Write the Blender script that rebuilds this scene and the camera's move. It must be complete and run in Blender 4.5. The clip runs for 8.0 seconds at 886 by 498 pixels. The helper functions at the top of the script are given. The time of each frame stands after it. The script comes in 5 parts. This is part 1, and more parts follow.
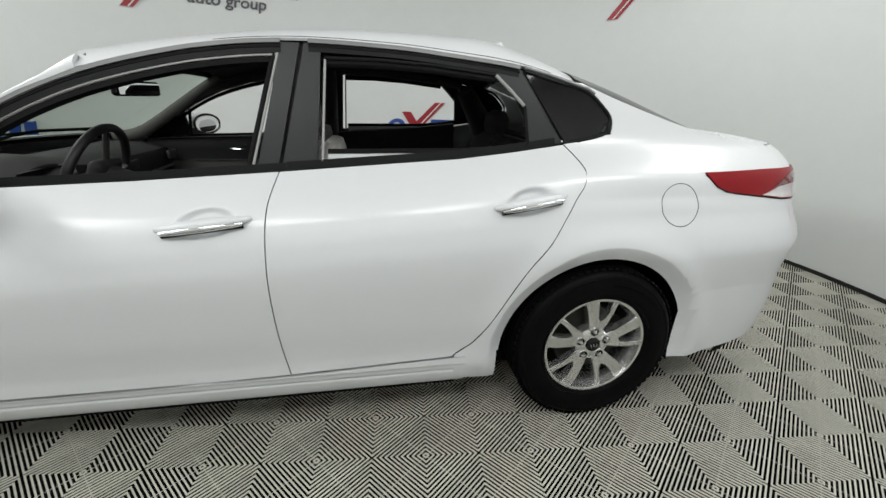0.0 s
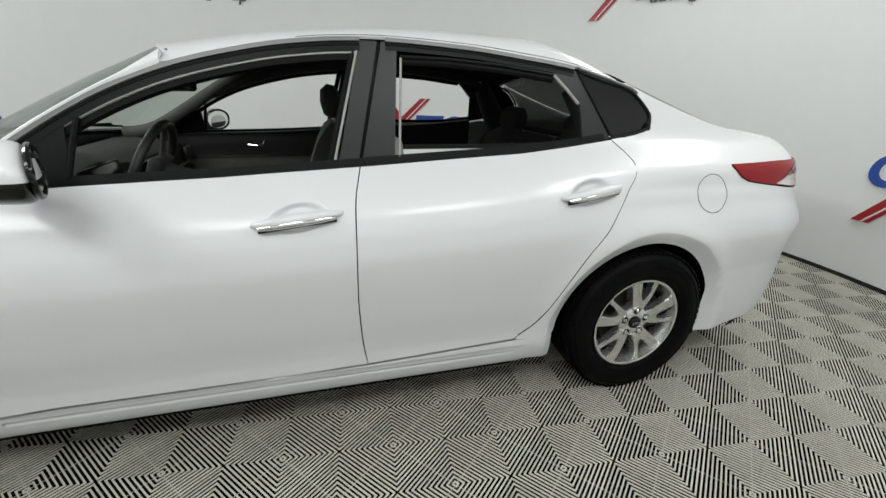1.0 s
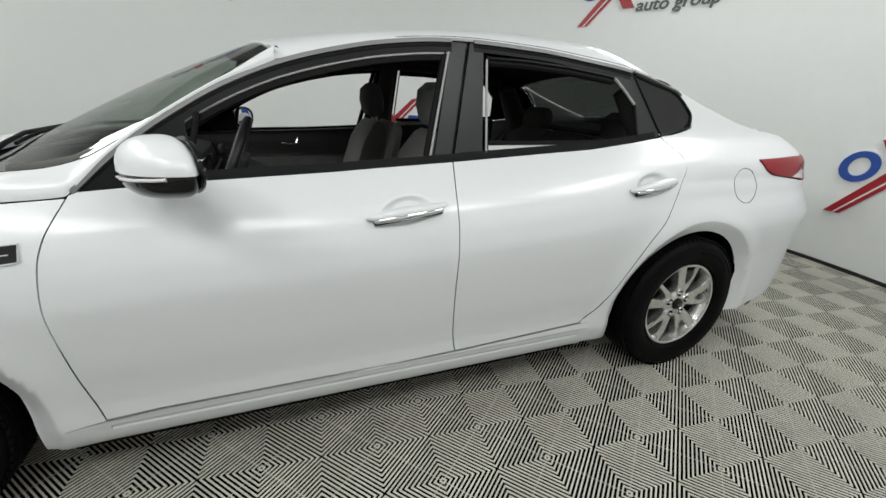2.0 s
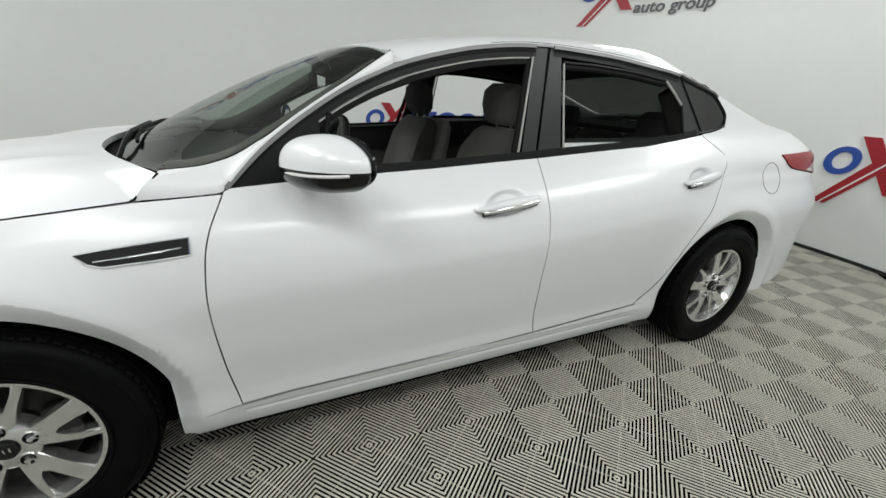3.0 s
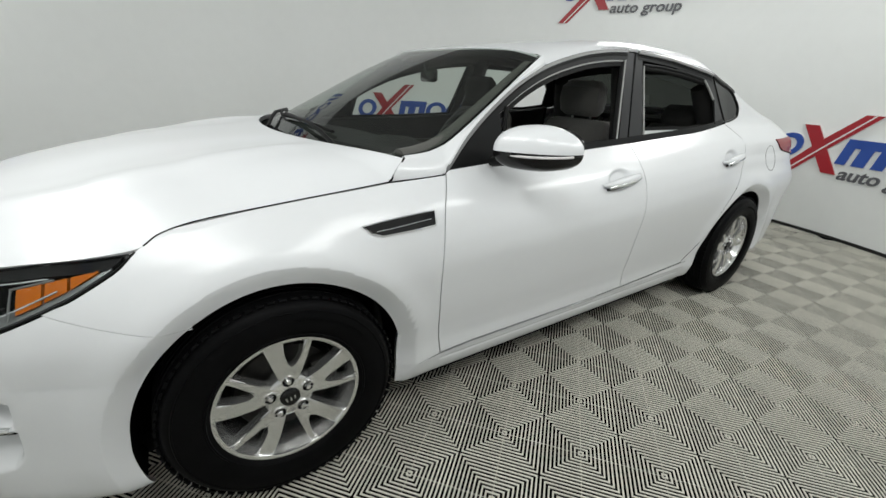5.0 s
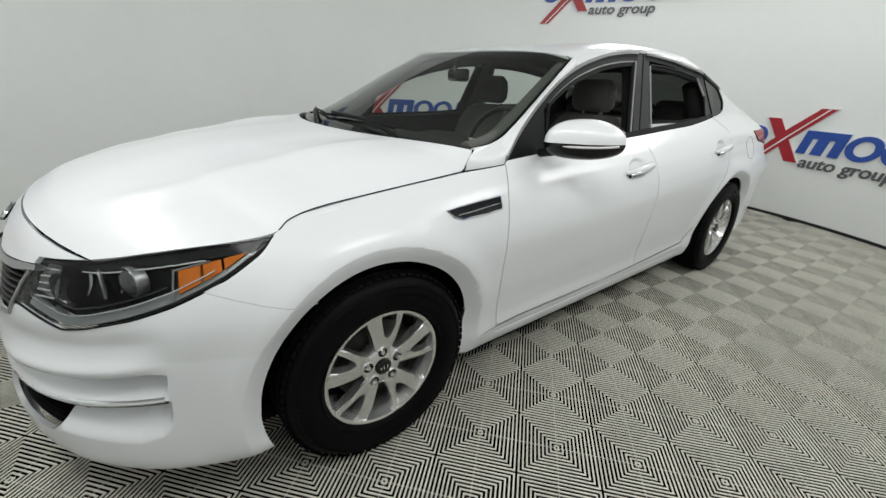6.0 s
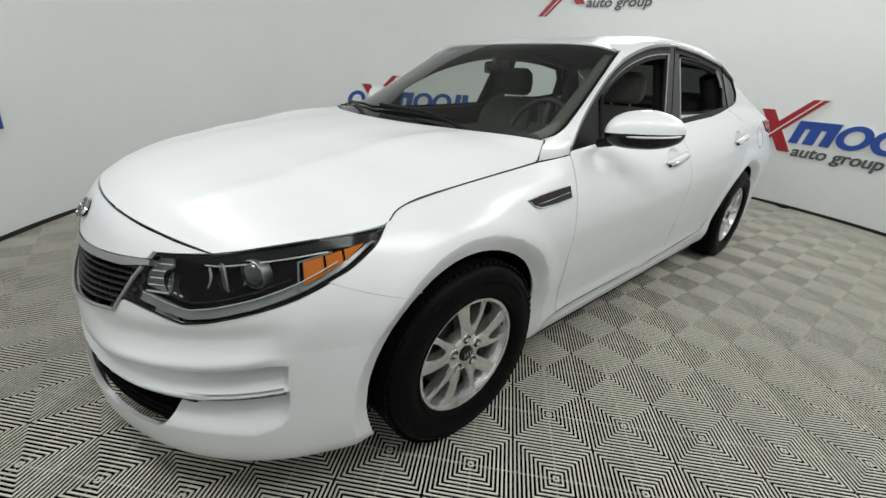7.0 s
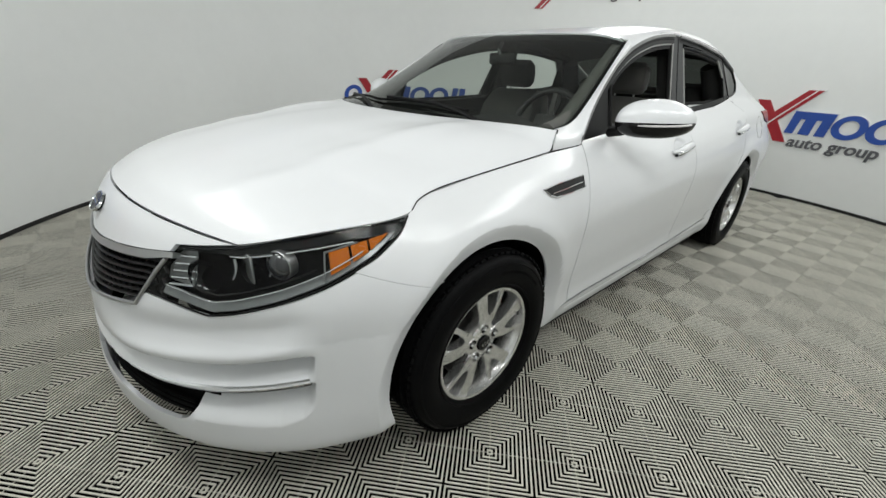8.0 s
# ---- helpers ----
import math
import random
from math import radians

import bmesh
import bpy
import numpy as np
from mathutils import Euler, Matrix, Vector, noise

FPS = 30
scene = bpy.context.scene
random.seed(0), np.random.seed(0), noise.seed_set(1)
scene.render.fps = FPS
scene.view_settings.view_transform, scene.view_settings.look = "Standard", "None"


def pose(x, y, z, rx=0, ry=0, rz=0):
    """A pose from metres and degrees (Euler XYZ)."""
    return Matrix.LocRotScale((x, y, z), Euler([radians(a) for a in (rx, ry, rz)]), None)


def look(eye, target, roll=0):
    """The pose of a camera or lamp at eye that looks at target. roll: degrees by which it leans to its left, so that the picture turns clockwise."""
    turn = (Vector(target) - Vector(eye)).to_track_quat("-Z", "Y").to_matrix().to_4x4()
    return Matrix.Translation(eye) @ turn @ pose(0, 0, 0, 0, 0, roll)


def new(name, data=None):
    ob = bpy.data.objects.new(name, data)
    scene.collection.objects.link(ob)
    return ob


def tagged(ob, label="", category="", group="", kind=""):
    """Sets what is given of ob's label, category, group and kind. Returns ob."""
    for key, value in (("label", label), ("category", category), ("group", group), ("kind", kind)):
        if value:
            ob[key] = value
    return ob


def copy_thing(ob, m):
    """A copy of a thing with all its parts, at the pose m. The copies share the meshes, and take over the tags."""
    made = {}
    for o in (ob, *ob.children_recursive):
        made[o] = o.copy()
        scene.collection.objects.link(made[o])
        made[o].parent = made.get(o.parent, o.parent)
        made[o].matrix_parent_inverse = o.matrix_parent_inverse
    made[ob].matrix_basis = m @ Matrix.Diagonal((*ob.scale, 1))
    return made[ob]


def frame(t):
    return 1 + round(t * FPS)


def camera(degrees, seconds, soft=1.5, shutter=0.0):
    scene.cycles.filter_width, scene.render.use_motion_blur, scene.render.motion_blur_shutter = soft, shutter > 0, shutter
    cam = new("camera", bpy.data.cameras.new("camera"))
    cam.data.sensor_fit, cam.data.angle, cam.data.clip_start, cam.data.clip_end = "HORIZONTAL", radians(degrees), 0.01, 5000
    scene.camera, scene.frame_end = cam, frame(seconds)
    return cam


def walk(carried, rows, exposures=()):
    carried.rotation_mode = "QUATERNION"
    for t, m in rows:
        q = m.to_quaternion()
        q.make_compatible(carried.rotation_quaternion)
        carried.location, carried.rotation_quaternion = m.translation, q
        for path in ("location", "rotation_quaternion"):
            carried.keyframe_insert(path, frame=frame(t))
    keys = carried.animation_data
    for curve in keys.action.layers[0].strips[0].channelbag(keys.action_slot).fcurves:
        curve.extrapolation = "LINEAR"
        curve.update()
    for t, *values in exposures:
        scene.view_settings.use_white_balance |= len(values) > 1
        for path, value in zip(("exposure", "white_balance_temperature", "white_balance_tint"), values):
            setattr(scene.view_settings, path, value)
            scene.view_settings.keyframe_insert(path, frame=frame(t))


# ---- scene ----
cam = camera(95.0, 8.0)
PATH = [
    (0.0, (0.581, -2.150, 1.259), (0.904, -0.305, 0.557), 1.23),
    (0.5, (0.384, -2.211, 1.276), (0.817, -0.395, 0.561), 1.93),
    (1.0, (0.171, -2.150, 1.258), (0.683, -0.354, 0.542), 1.71),
    (1.5, (-0.078, -2.106, 1.259), (0.517, -0.337, 0.538), 1.87),
    (1.7, (-0.167, -2.099, 1.242), (0.470, -0.343, 0.528), 2.25),
    (2.8, (-0.649, -2.077, 1.234), (0.137, -0.379, 0.527), 2.30),
    (3.0, (-0.749, -2.035, 1.243), (0.062, -0.356, 0.519), 2.86),
    (3.5, (-0.947, -2.027, 1.222), (-0.077, -0.376, 0.503), 2.70),
    (4.0, (-1.157, -2.087, 1.233), (-0.225, -0.468, 0.518), 2.82),
    (4.5, (-1.346, -2.028, 1.232), (-0.358, -0.447, 0.509), 2.98),
    (4.7, (-1.445, -1.949, 1.235), (-0.429, -0.395, 0.490), 3.30),
    (5.8, (-1.904, -1.863, 1.224), (-0.756, -0.408, 0.473), 3.30),
    (6.0, (-1.965, -1.841, 1.222), (-0.793, -0.408, 0.466), 3.23),
    (6.5, (-2.133, -1.725, 1.208), (-0.920, -0.334, 0.438), 3.31),
    (7.0, (-2.247, -1.653, 1.203), (-1.007, -0.291, 0.423), 3.21),
    (7.5, (-2.293, -1.626, 1.194), (-1.039, -0.284, 0.403), 3.07),
    (8.0, (-2.310, -1.610, 1.185), (-1.053, -0.275, 0.386), 2.78),
]
walk(cam, [(t, look(eye, target, roll)) for t, eye, target, roll in PATH], [(0.0, 0.07, 6500, 6), (8.0, 0.03, 6500, 6)])

# ---- light: a closed round studio, lit by panels in its ceiling ----
world = bpy.data.worlds.new("studio_world")
scene.world = world
world.use_nodes = True
world.node_tree.nodes["Background"].inputs[0].default_value = (0.01, 0.01, 0.01, 1)
CX, CY, RW, ROOM_H = 0.287, 0.21, 3.715, 3.3      # the room's middle, its radius and height
RING_N, RING_R, RING_Z, RING_POWER, NEAR_POWER, TAIL_POWER = 12, 3.26, 2.98, 25.5, 18.0, 19.0     # light panels above the wall, tilted to the middle; none on the far side of the car


# ---- materials ----
def material(name, colour, rough=0.5, metal=0.0, coat=0.0, vary=0.0, scale=8.0, bump=0.0, bump_scale=200.0, spec=0.5, rand=0.0, sheen=0.0, coat_rough=0.04):
    m = bpy.data.materials.new(name)
    m.use_nodes = True
    nt = m.node_tree
    p = nt.nodes["Principled BSDF"]
    p.inputs["Base Color"].default_value = (*colour, 1)
    p.inputs["Roughness"].default_value = rough
    p.inputs["Metallic"].default_value = metal
    p.inputs["Coat Weight"].default_value = coat
    p.inputs["Coat Roughness"].default_value = coat_rough
    p.inputs["Specular IOR Level"].default_value = spec
    p.inputs["Sheen Weight"].default_value = sheen
    co = nt.nodes.new("ShaderNodeTexCoord")
    if vary or rand:
        hsv = nt.nodes.new("ShaderNodeHueSaturation")
        hsv.inputs["Color"].default_value = (*colour, 1)
        src = None
        if vary:
            n1 = nt.nodes.new("ShaderNodeTexNoise"); n1.inputs["Scale"].default_value = scale; n1.inputs["Detail"].default_value = 6
            n2 = nt.nodes.new("ShaderNodeTexNoise"); n2.inputs["Scale"].default_value = scale * 14; n2.inputs["Detail"].default_value = 3
            nt.links.new(co.outputs["Object"], n1.inputs["Vector"]); nt.links.new(co.outputs["Object"], n2.inputs["Vector"])
            mx = nt.nodes.new("ShaderNodeMath"); mx.operation = "MULTIPLY_ADD"; mx.inputs[1].default_value = 0.4
            nt.links.new(n2.outputs["Fac"], mx.inputs[0]); nt.links.new(n1.outputs["Fac"], mx.inputs[2])
            mr = nt.nodes.new("ShaderNodeMapRange"); mr.inputs["From Min"].default_value = 0.45; mr.inputs["From Max"].default_value = 0.95
            mr.inputs["To Min"].default_value = 1 - vary; mr.inputs["To Max"].default_value = 1 + vary
            nt.links.new(mx.outputs[0], mr.inputs["Value"]); src = mr.outputs["Result"]
        if rand:
            oi = nt.nodes.new("ShaderNodeObjectInfo")
            mr2 = nt.nodes.new("ShaderNodeMapRange"); mr2.inputs["To Min"].default_value = 1 - rand; mr2.inputs["To Max"].default_value = 1 + rand
            nt.links.new(oi.outputs["Random"], mr2.inputs["Value"])
            if src:
                mu = nt.nodes.new("ShaderNodeMath"); mu.operation = "MULTIPLY"
                nt.links.new(src, mu.inputs[0]); nt.links.new(mr2.outputs["Result"], mu.inputs[1]); src = mu.outputs[0]
            else:
                src = mr2.outputs["Result"]
        nt.links.new(src, hsv.inputs["Value"]); nt.links.new(hsv.outputs["Color"], p.inputs["Base Color"])
    if bump:
        nb = nt.nodes.new("ShaderNodeTexNoise"); nb.inputs["Scale"].default_value = bump_scale; nb.inputs["Detail"].default_value = 2
        bp = nt.nodes.new("ShaderNodeBump"); bp.inputs["Strength"].default_value = bump; bp.inputs["Distance"].default_value = 0.002
        nt.links.new(co.outputs["Object"], nb.inputs["Vector"]); nt.links.new(nb.outputs["Fac"], bp.inputs["Height"]); nt.links.new(bp.outputs["Normal"], p.inputs["Normal"])
    return m


def glass_material(name, tint, ior=1.5, gloss=1.6):
    """A thin pane: what passes is tinted, what is mirrored follows Fresnel."""
    m = bpy.data.materials.new(name)
    m.use_nodes = True
    nt = m.node_tree
    nt.nodes.remove(nt.nodes["Principled BSDF"])
    tr = nt.nodes.new("ShaderNodeBsdfTransparent"); tr.inputs["Color"].default_value = (*tint, 1)
    gl = nt.nodes.new("ShaderNodeBsdfGlossy"); gl.inputs["Roughness"].default_value = 0.01
    lw = nt.nodes.new("ShaderNodeLayerWeight"); lw.inputs["Blend"].default_value = 0.5
    po = nt.nodes.new("ShaderNodeMath"); po.operation = "POWER"; po.inputs[1].default_value = 5.0
    fr = nt.nodes.new("ShaderNodeMath"); fr.operation = "MULTIPLY_ADD"
    fr.inputs[1].default_value, fr.inputs[2].default_value = 0.85, gloss * ((ior - 1) / (ior + 1)) ** 2
    nt.links.new(lw.outputs["Facing"], po.inputs[0]); nt.links.new(po.outputs[0], fr.inputs[0])
    mx = nt.nodes.new("ShaderNodeMixShader")
    nt.links.new(fr.outputs[0], mx.inputs[0]); nt.links.new(tr.outputs[0], mx.inputs[1]); nt.links.new(gl.outputs[0], mx.inputs[2])
    nt.links.new(mx.outputs[0], nt.nodes["Material Output"].inputs["Surface"])
    return m


PAINT = material("pearl_white_paint", (0.68, 0.69, 0.705), 0.45, coat=0.7, vary=0.012, scale=1.5, bump=0.02, bump_scale=900, coat_rough=0.19)
WALL = material("painted_wall", (0.845, 0.86, 0.85), 0.55, vary=0.025, scale=0.7, bump=0.08, bump_scale=120)
CEIL = material("ceiling_paint", (0.34, 0.345, 0.34), 0.8, vary=0.03, scale=0.8)
RIB = material("grey_plastic_rib", (0.57, 0.555, 0.485), 0.6, vary=0.19, scale=2.2, bump=0.1, bump_scale=300, rand=0.01, spec=0.22)
# near-black: the shade under and between the ribs is put into this colour
BASE = material("subfloor_shade", (0.005, 0.005, 0.0045), 0.95, vary=0.2, scale=4.0, spec=0.05)
BASEBOARD = material("black_base_gap", (0.012, 0.012, 0.012), 0.6, vary=0.1)
RUBBER = material("tyre_rubber", (0.0035, 0.0035, 0.0038), 0.46, vary=0.25, scale=12, bump=0.15, bump_scale=400, spec=0.05)
TRIM = material("satin_black_trim", (0.007, 0.0072, 0.0075), 0.40, vary=0.06, scale=10, spec=0.12)
PILLAR = material("pillar_cover_black", (0.023, 0.0235, 0.025), 0.36, vary=0.05, scale=6, spec=0.25)
GASKET = material("rubber_gasket", (0.004, 0.004, 0.004), 0.6, vary=0.1, spec=0.12)
DARK = material("dark_plastic", (0.004, 0.004, 0.004), 0.8, vary=0.15, scale=20, spec=0.05)
GLOSSBLACK = material("gloss_black_plastic", (0.006, 0.006, 0.0065), 0.14, vary=0.05, spec=0.35)
CHROME = material("chrome", (0.82, 0.83, 0.84), 0.08, metal=1.0, vary=0.03, scale=5)
CHANNEL = material("pale_channel", (0.30, 0.30, 0.29), 0.5, vary=0.06, scale=10)
SATIN = material("satin_silver_trim", (0.44, 0.445, 0.445), 0.38, metal=1.0, vary=0.04)
RAIL_GREY = material("grey_window_rail", (0.16, 0.16, 0.16), 0.42, metal=0.3, vary=0.05, scale=8)
ALLOY = material("painted_alloy", (0.78, 0.78, 0.775), 0.22, metal=0.92, vary=0.05, scale=25, bump=0.05, bump_scale=500)
STEEL = material("brake_steel", (0.035, 0.034, 0.032), 0.5, metal=0.9, vary=0.25, scale=30)
RED = material("red_lamp_lens", (0.23, 0.001, 0.006), 0.3, coat=0.35, vary=0.06, scale=20, spec=0.1)
CLEARLENS = material("pale_lamp_lens", (0.62, 0.60, 0.60), 0.18, coat=1.0, vary=0.08, scale=30)
AMBER = material("amber_reflector", (0.46, 0.115, 0.002), 0.35, coat=0.3, vary=0.12, scale=40, spec=0.15)
CLOTH = material("grey_seat_cloth", (0.085, 0.082, 0.076), 0.9, vary=0.12, scale=12, bump=0.4, bump_scale=700, sheen=0.3)
# lighter copy of the seat cloth: light on the seats' backs put into colour
CLOTH_LIT = material("lit_seat_cloth", (0.30, 0.29, 0.27), 0.9, vary=0.10, scale=12, bump=0.4, bump_scale=700, sheen=0.3)
PANE_REFLECTION = material("pane_reflection", (0.62, 0.64, 0.63), 0.2, vary=0.05, scale=10)
CLOTH_DARK = material("black_seat_cloth", (0.045, 0.045, 0.044), 0.9, vary=0.15, scale=15, bump=0.4, bump_scale=700)
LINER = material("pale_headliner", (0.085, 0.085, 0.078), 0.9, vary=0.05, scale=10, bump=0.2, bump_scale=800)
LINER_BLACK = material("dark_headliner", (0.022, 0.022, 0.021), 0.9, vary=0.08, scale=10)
INTERIOR = material("interior_black_plastic", (0.016, 0.016, 0.016), 0.7, vary=0.12, scale=20, bump=0.25, bump_scale=900)
INTERIOR_GREY = material("interior_grey_plastic", (0.035, 0.034, 0.032), 0.65, vary=0.1, scale=15, bump=0.2, bump_scale=900)
LEATHER = material("steering_leather", (0.007, 0.007, 0.007), 0.5, vary=0.1, scale=30, bump=0.3, bump_scale=600)
GLASS = glass_material("windscreen_glass", (0.62, 0.68, 0.63), gloss=2.6)
TINT = glass_material("tinted_glass", (0.055, 0.06, 0.055), gloss=1.0)
LENS = glass_material("lamp_cover", (0.84, 0.86, 0.86), 1.45, gloss=0.4)
MIRROR = material("mirror_glass", (0.85, 0.86, 0.86), 0.02, metal=1.0)
BLUE = material("logo_blue", (0.022, 0.075, 0.36), 0.35, vary=0.05, scale=6)
LRED = material("logo_red", (0.36, 0.012, 0.022), 0.35, vary=0.06, scale=6)
LGREY = material("logo_grey", (0.10, 0.10, 0.11), 0.4, vary=0.05, scale=6)
LWHITE = material("logo_white_edge", (0.80, 0.80, 0.79), 0.4, vary=0.02, scale=6)
PANEL_FRAME = material("lamp_frame", (0.7, 0.7, 0.7), 0.4, vary=0.03)


# ---- helpers ----
def finish(name, me, mat, parent=None, label=""):
    me.materials.append(mat)
    ob = new(name, me)
    if parent:
        ob.parent = parent
    if label:
        ob["label"] = label
    return ob


def part(name, bm, mat, parent, label="", smooth=True):
    me = bpy.data.meshes.new(name)
    bmesh.ops.recalc_face_normals(bm, faces=bm.faces)
    bm.to_mesh(me)
    bm.free()
    if smooth:
        me.polygons.foreach_set("use_smooth", [True] * len(me.polygons))
        me.set_sharp_from_angle(angle=radians(38))
    return finish(name, me, mat, parent, label)


def pw(x, xs, ys):
    """Smooth interpolation through a few knots, with no overshoot."""
    n = len(xs)
    if x <= xs[0]:
        return ys[0] + (x - xs[0]) * (ys[1] - ys[0]) / (xs[1] - xs[0])
    if x >= xs[-1]:
        return ys[-1] + (x - xs[-1]) * (ys[-1] - ys[-2]) / (xs[-1] - xs[-2])
    k = 0
    while x > xs[k + 1]:
        k += 1
    d = [(ys[i + 1] - ys[i]) / (xs[i + 1] - xs[i]) for i in range(max(0, k - 1), min(n - 1, k + 2))]
    j = k - max(0, k - 1)

    def slope(i):
        if i == 0 and k == 0:
            return d[0]
        if i == 1 and k == n - 2:
            return d[-1]
        a, b = d[j + i - 1], d[j + i]
        return 0.0 if a * b <= 0 else 2 * a * b / (a + b)
    h = xs[k + 1] - xs[k]
    t = (x - xs[k]) / h
    return (1 + 2 * t) * (1 - t) ** 2 * ys[k] + t * (1 - t) ** 2 * h * slope(0) + t * t * (3 - 2 * t) * ys[k + 1] + t * t * (t - 1) * h * slope(1)


def ln(x, pairs):
    """Straight-line interpolation through (x, y) pairs."""
    if x <= pairs[0][0]:
        return pairs[0][1]
    for (a, p), (b, q) in zip(pairs, pairs[1:]):
        if x <= b:
            return p + (q - p) * (x - a) / (b - a)
    return pairs[-1][1]


def sm(x, pairs):
    return pw(x, [p[0] for p in pairs], [p[1] for p in pairs])


def mix(a, b, t):
    return a + (b - a) * t


def step(x, a, b):
    t = min(1.0, max(0.0, (x - a) / (b - a)))
    return t * t * (3 - 2 * t)


def box_bm(size, at=(0, 0, 0), bevel=0.0, seg=2, rot=None, bm=None):
    b = bmesh.new()
    bmesh.ops.create_cube(b, size=1, matrix=Matrix.Diagonal((*size, 1)))
    if bevel:
        bmesh.ops.bevel(b, geom=b.edges[:], offset=bevel, segments=seg, affect="EDGES", profile=0.5)
    m = Matrix.Translation(at) @ (rot or Matrix())
    bmesh.ops.transform(b, matrix=m, verts=b.verts)
    return join(bm, b)


def join(bm, b):
    if bm is None:
        return b
    me = bpy.data.meshes.new("join")
    b.to_mesh(me); b.free()
    bm.from_mesh(me)
    bpy.data.meshes.remove(me)
    return bm


def tube_bm(points, radius, n=10, bm=None, closed=False, flat=1.0):
    """A round bar along points; radius may be a function of 0..1."""
    b = bmesh.new()
    pts = [Vector(p) for p in points]
    rings = []
    up = Vector((0, 0, 1))
    for k, p in enumerate(pts):
        a = pts[k - 1] if (k or closed) else p
        c = pts[(k + 1) % len(pts)] if (k < len(pts) - 1 or closed) else p
        d = (c - a).normalized()
        x = d.cross(up)
        if x.length < 1e-3:
            x = d.cross(Vector((1, 0, 0)))
        x.normalize()
        y = x.cross(d)
        r = radius(k / max(1, len(pts) - 1)) if callable(radius) else radius
        rings.append([b.verts.new(p + x * r * math.cos(2 * math.pi * i / n) + y * r * flat * math.sin(2 * math.pi * i / n)) for i in range(n)])
    m = len(rings)
    for k in range(m if closed else m - 1):
        p, q = rings[k], rings[(k + 1) % m]
        for i in range(n):
            b.faces.new((p[i], p[(i + 1) % n], q[(i + 1) % n], q[i]))
    if not closed:
        b.faces.new(rings[0][::-1]); b.faces.new(rings[-1])
    return join(bm, b)


def lathe_bm(profile, axis_m, n=48, bm=None, closed=False):
    """Profile of (radius, along the axis), turned about local z of axis_m."""
    b = bmesh.new()
    rows = [[b.verts.new(axis_m @ Vector((r * math.cos(2 * math.pi * i / n), r * math.sin(2 * math.pi * i / n), h))) for i in range(n)] for r, h in profile]
    for k in range(len(rows) - (0 if closed else 1)):
        p, q = rows[k], rows[(k + 1) % len(rows)]
        for i in range(n):
            b.faces.new((p[i], p[(i + 1) % n], q[(i + 1) % n], q[i]))
    return join(bm, b)


def prism_bm(outline, z0, z1, m=None, bm=None, bevel=0.0):
    """A plate: a plane outline drawn out from z0 to z1."""
    b = bmesh.new()
    lo = [b.verts.new((x, y, z0)) for x, y in outline]
    hi = [b.verts.new((x, y, z1)) for x, y in outline]
    n = len(lo)
    top = b.faces.new(hi); b.faces.new(lo[::-1])
    for i in range(n):
        b.faces.new((lo[i], lo[(i + 1) % n], hi[(i + 1) % n], hi[i]))
    if bevel:
        bmesh.ops.bevel(b, geom=list(top.edges), offset=bevel, segments=2, affect="EDGES")
    if m:
        bmesh.ops.transform(b, matrix=m, verts=b.verts)
    return join(bm, b)


def shell(name, pieces, S, mat, parent, sg=-1, thick=0.014, off=0.0, label=""):
    """A curved sheet on the surface S(a, b), which is the left half's. pieces: (domain(s, t) -> (a, b), cells along s, cells along t).
    sg=1 mirrors it to the right half. Edges are turned in by thick."""
    P, N, F = [], [], []
    e = 2e-4

    def add(p, n):
        P.append((p.x, p.y if sg < 0 else -p.y, p.z))
        N.append((n.x, n.y if sg < 0 else -n.y, n.z))
        return len(P) - 1

    def face(ids):
        q = [Vector(P[i]) for i in ids]
        g = (q[2] - q[0]).cross(q[3] - q[1])
        F.append(ids if g.dot(Vector(N[ids[0]])) >= 0 else ids[::-1])
    for dom, nu, nv in pieces:
        grid = []
        for j in range(nv + 1):
            row = []
            for i in range(nu + 1):
                a, b = dom(i / nu, j / nv)
                p = S(a, b)
                n = (S(a + e, b) - S(a - e, b)).cross(S(a, b + e) - S(a, b - e))
                n = n.normalized() if n.length > 1e-14 else Vector((0, 0, 1))
                ref = p - Vector((min(1.7, max(-1.6, p.x)), 0, 0.5))
                if n.dot(ref) < 0:
                    n = -n
                row.append((p + n * off, n))
            grid.append(row)
        ids = [[add(*v) for v in row] for row in grid]
        for j in range(nv):
            for i in range(nu):
                face([ids[j][i], ids[j][i + 1], ids[j + 1][i + 1], ids[j + 1][i]])
        if thick:
            ring = [(0, i) for i in range(nu + 1)] + [(j, nu) for j in range(1, nv + 1)] + [(nv, i) for i in range(nu - 1, -1, -1)] + [(j, 0) for j in range(nv - 1, 0, -1)]
            mid = sum((grid[j][i][0] for j, i in ring), Vector()) / len(ring)
            outer, inner = [], []
            for j, i in ring:
                p, n = grid[j][i]
                o = (p - mid); o -= n * o.dot(n); o = o.normalized() if o.length > 1e-9 else n
                outer.append(add(p, o)); inner.append(add(p - n * thick, o))
            for k in range(len(ring)):
                l = (k + 1) % len(ring)
                face([outer[k], outer[l], inner[l], inner[k]])
    me = bpy.data.meshes.new(name)
    me.from_pydata(P, [], F)
    me.polygons.foreach_set("use_smooth", [True] * len(me.polygons))
    me.normals_split_custom_set_from_vertices(N)
    return finish(name, me, mat, parent, label)


# ---- the room ----
def wall_point(deg, z, depth=0.0):
    a = radians(deg)
    return Vector((CX + (RW - depth) * math.cos(a), CY + (RW - depth) * math.sin(a), z))


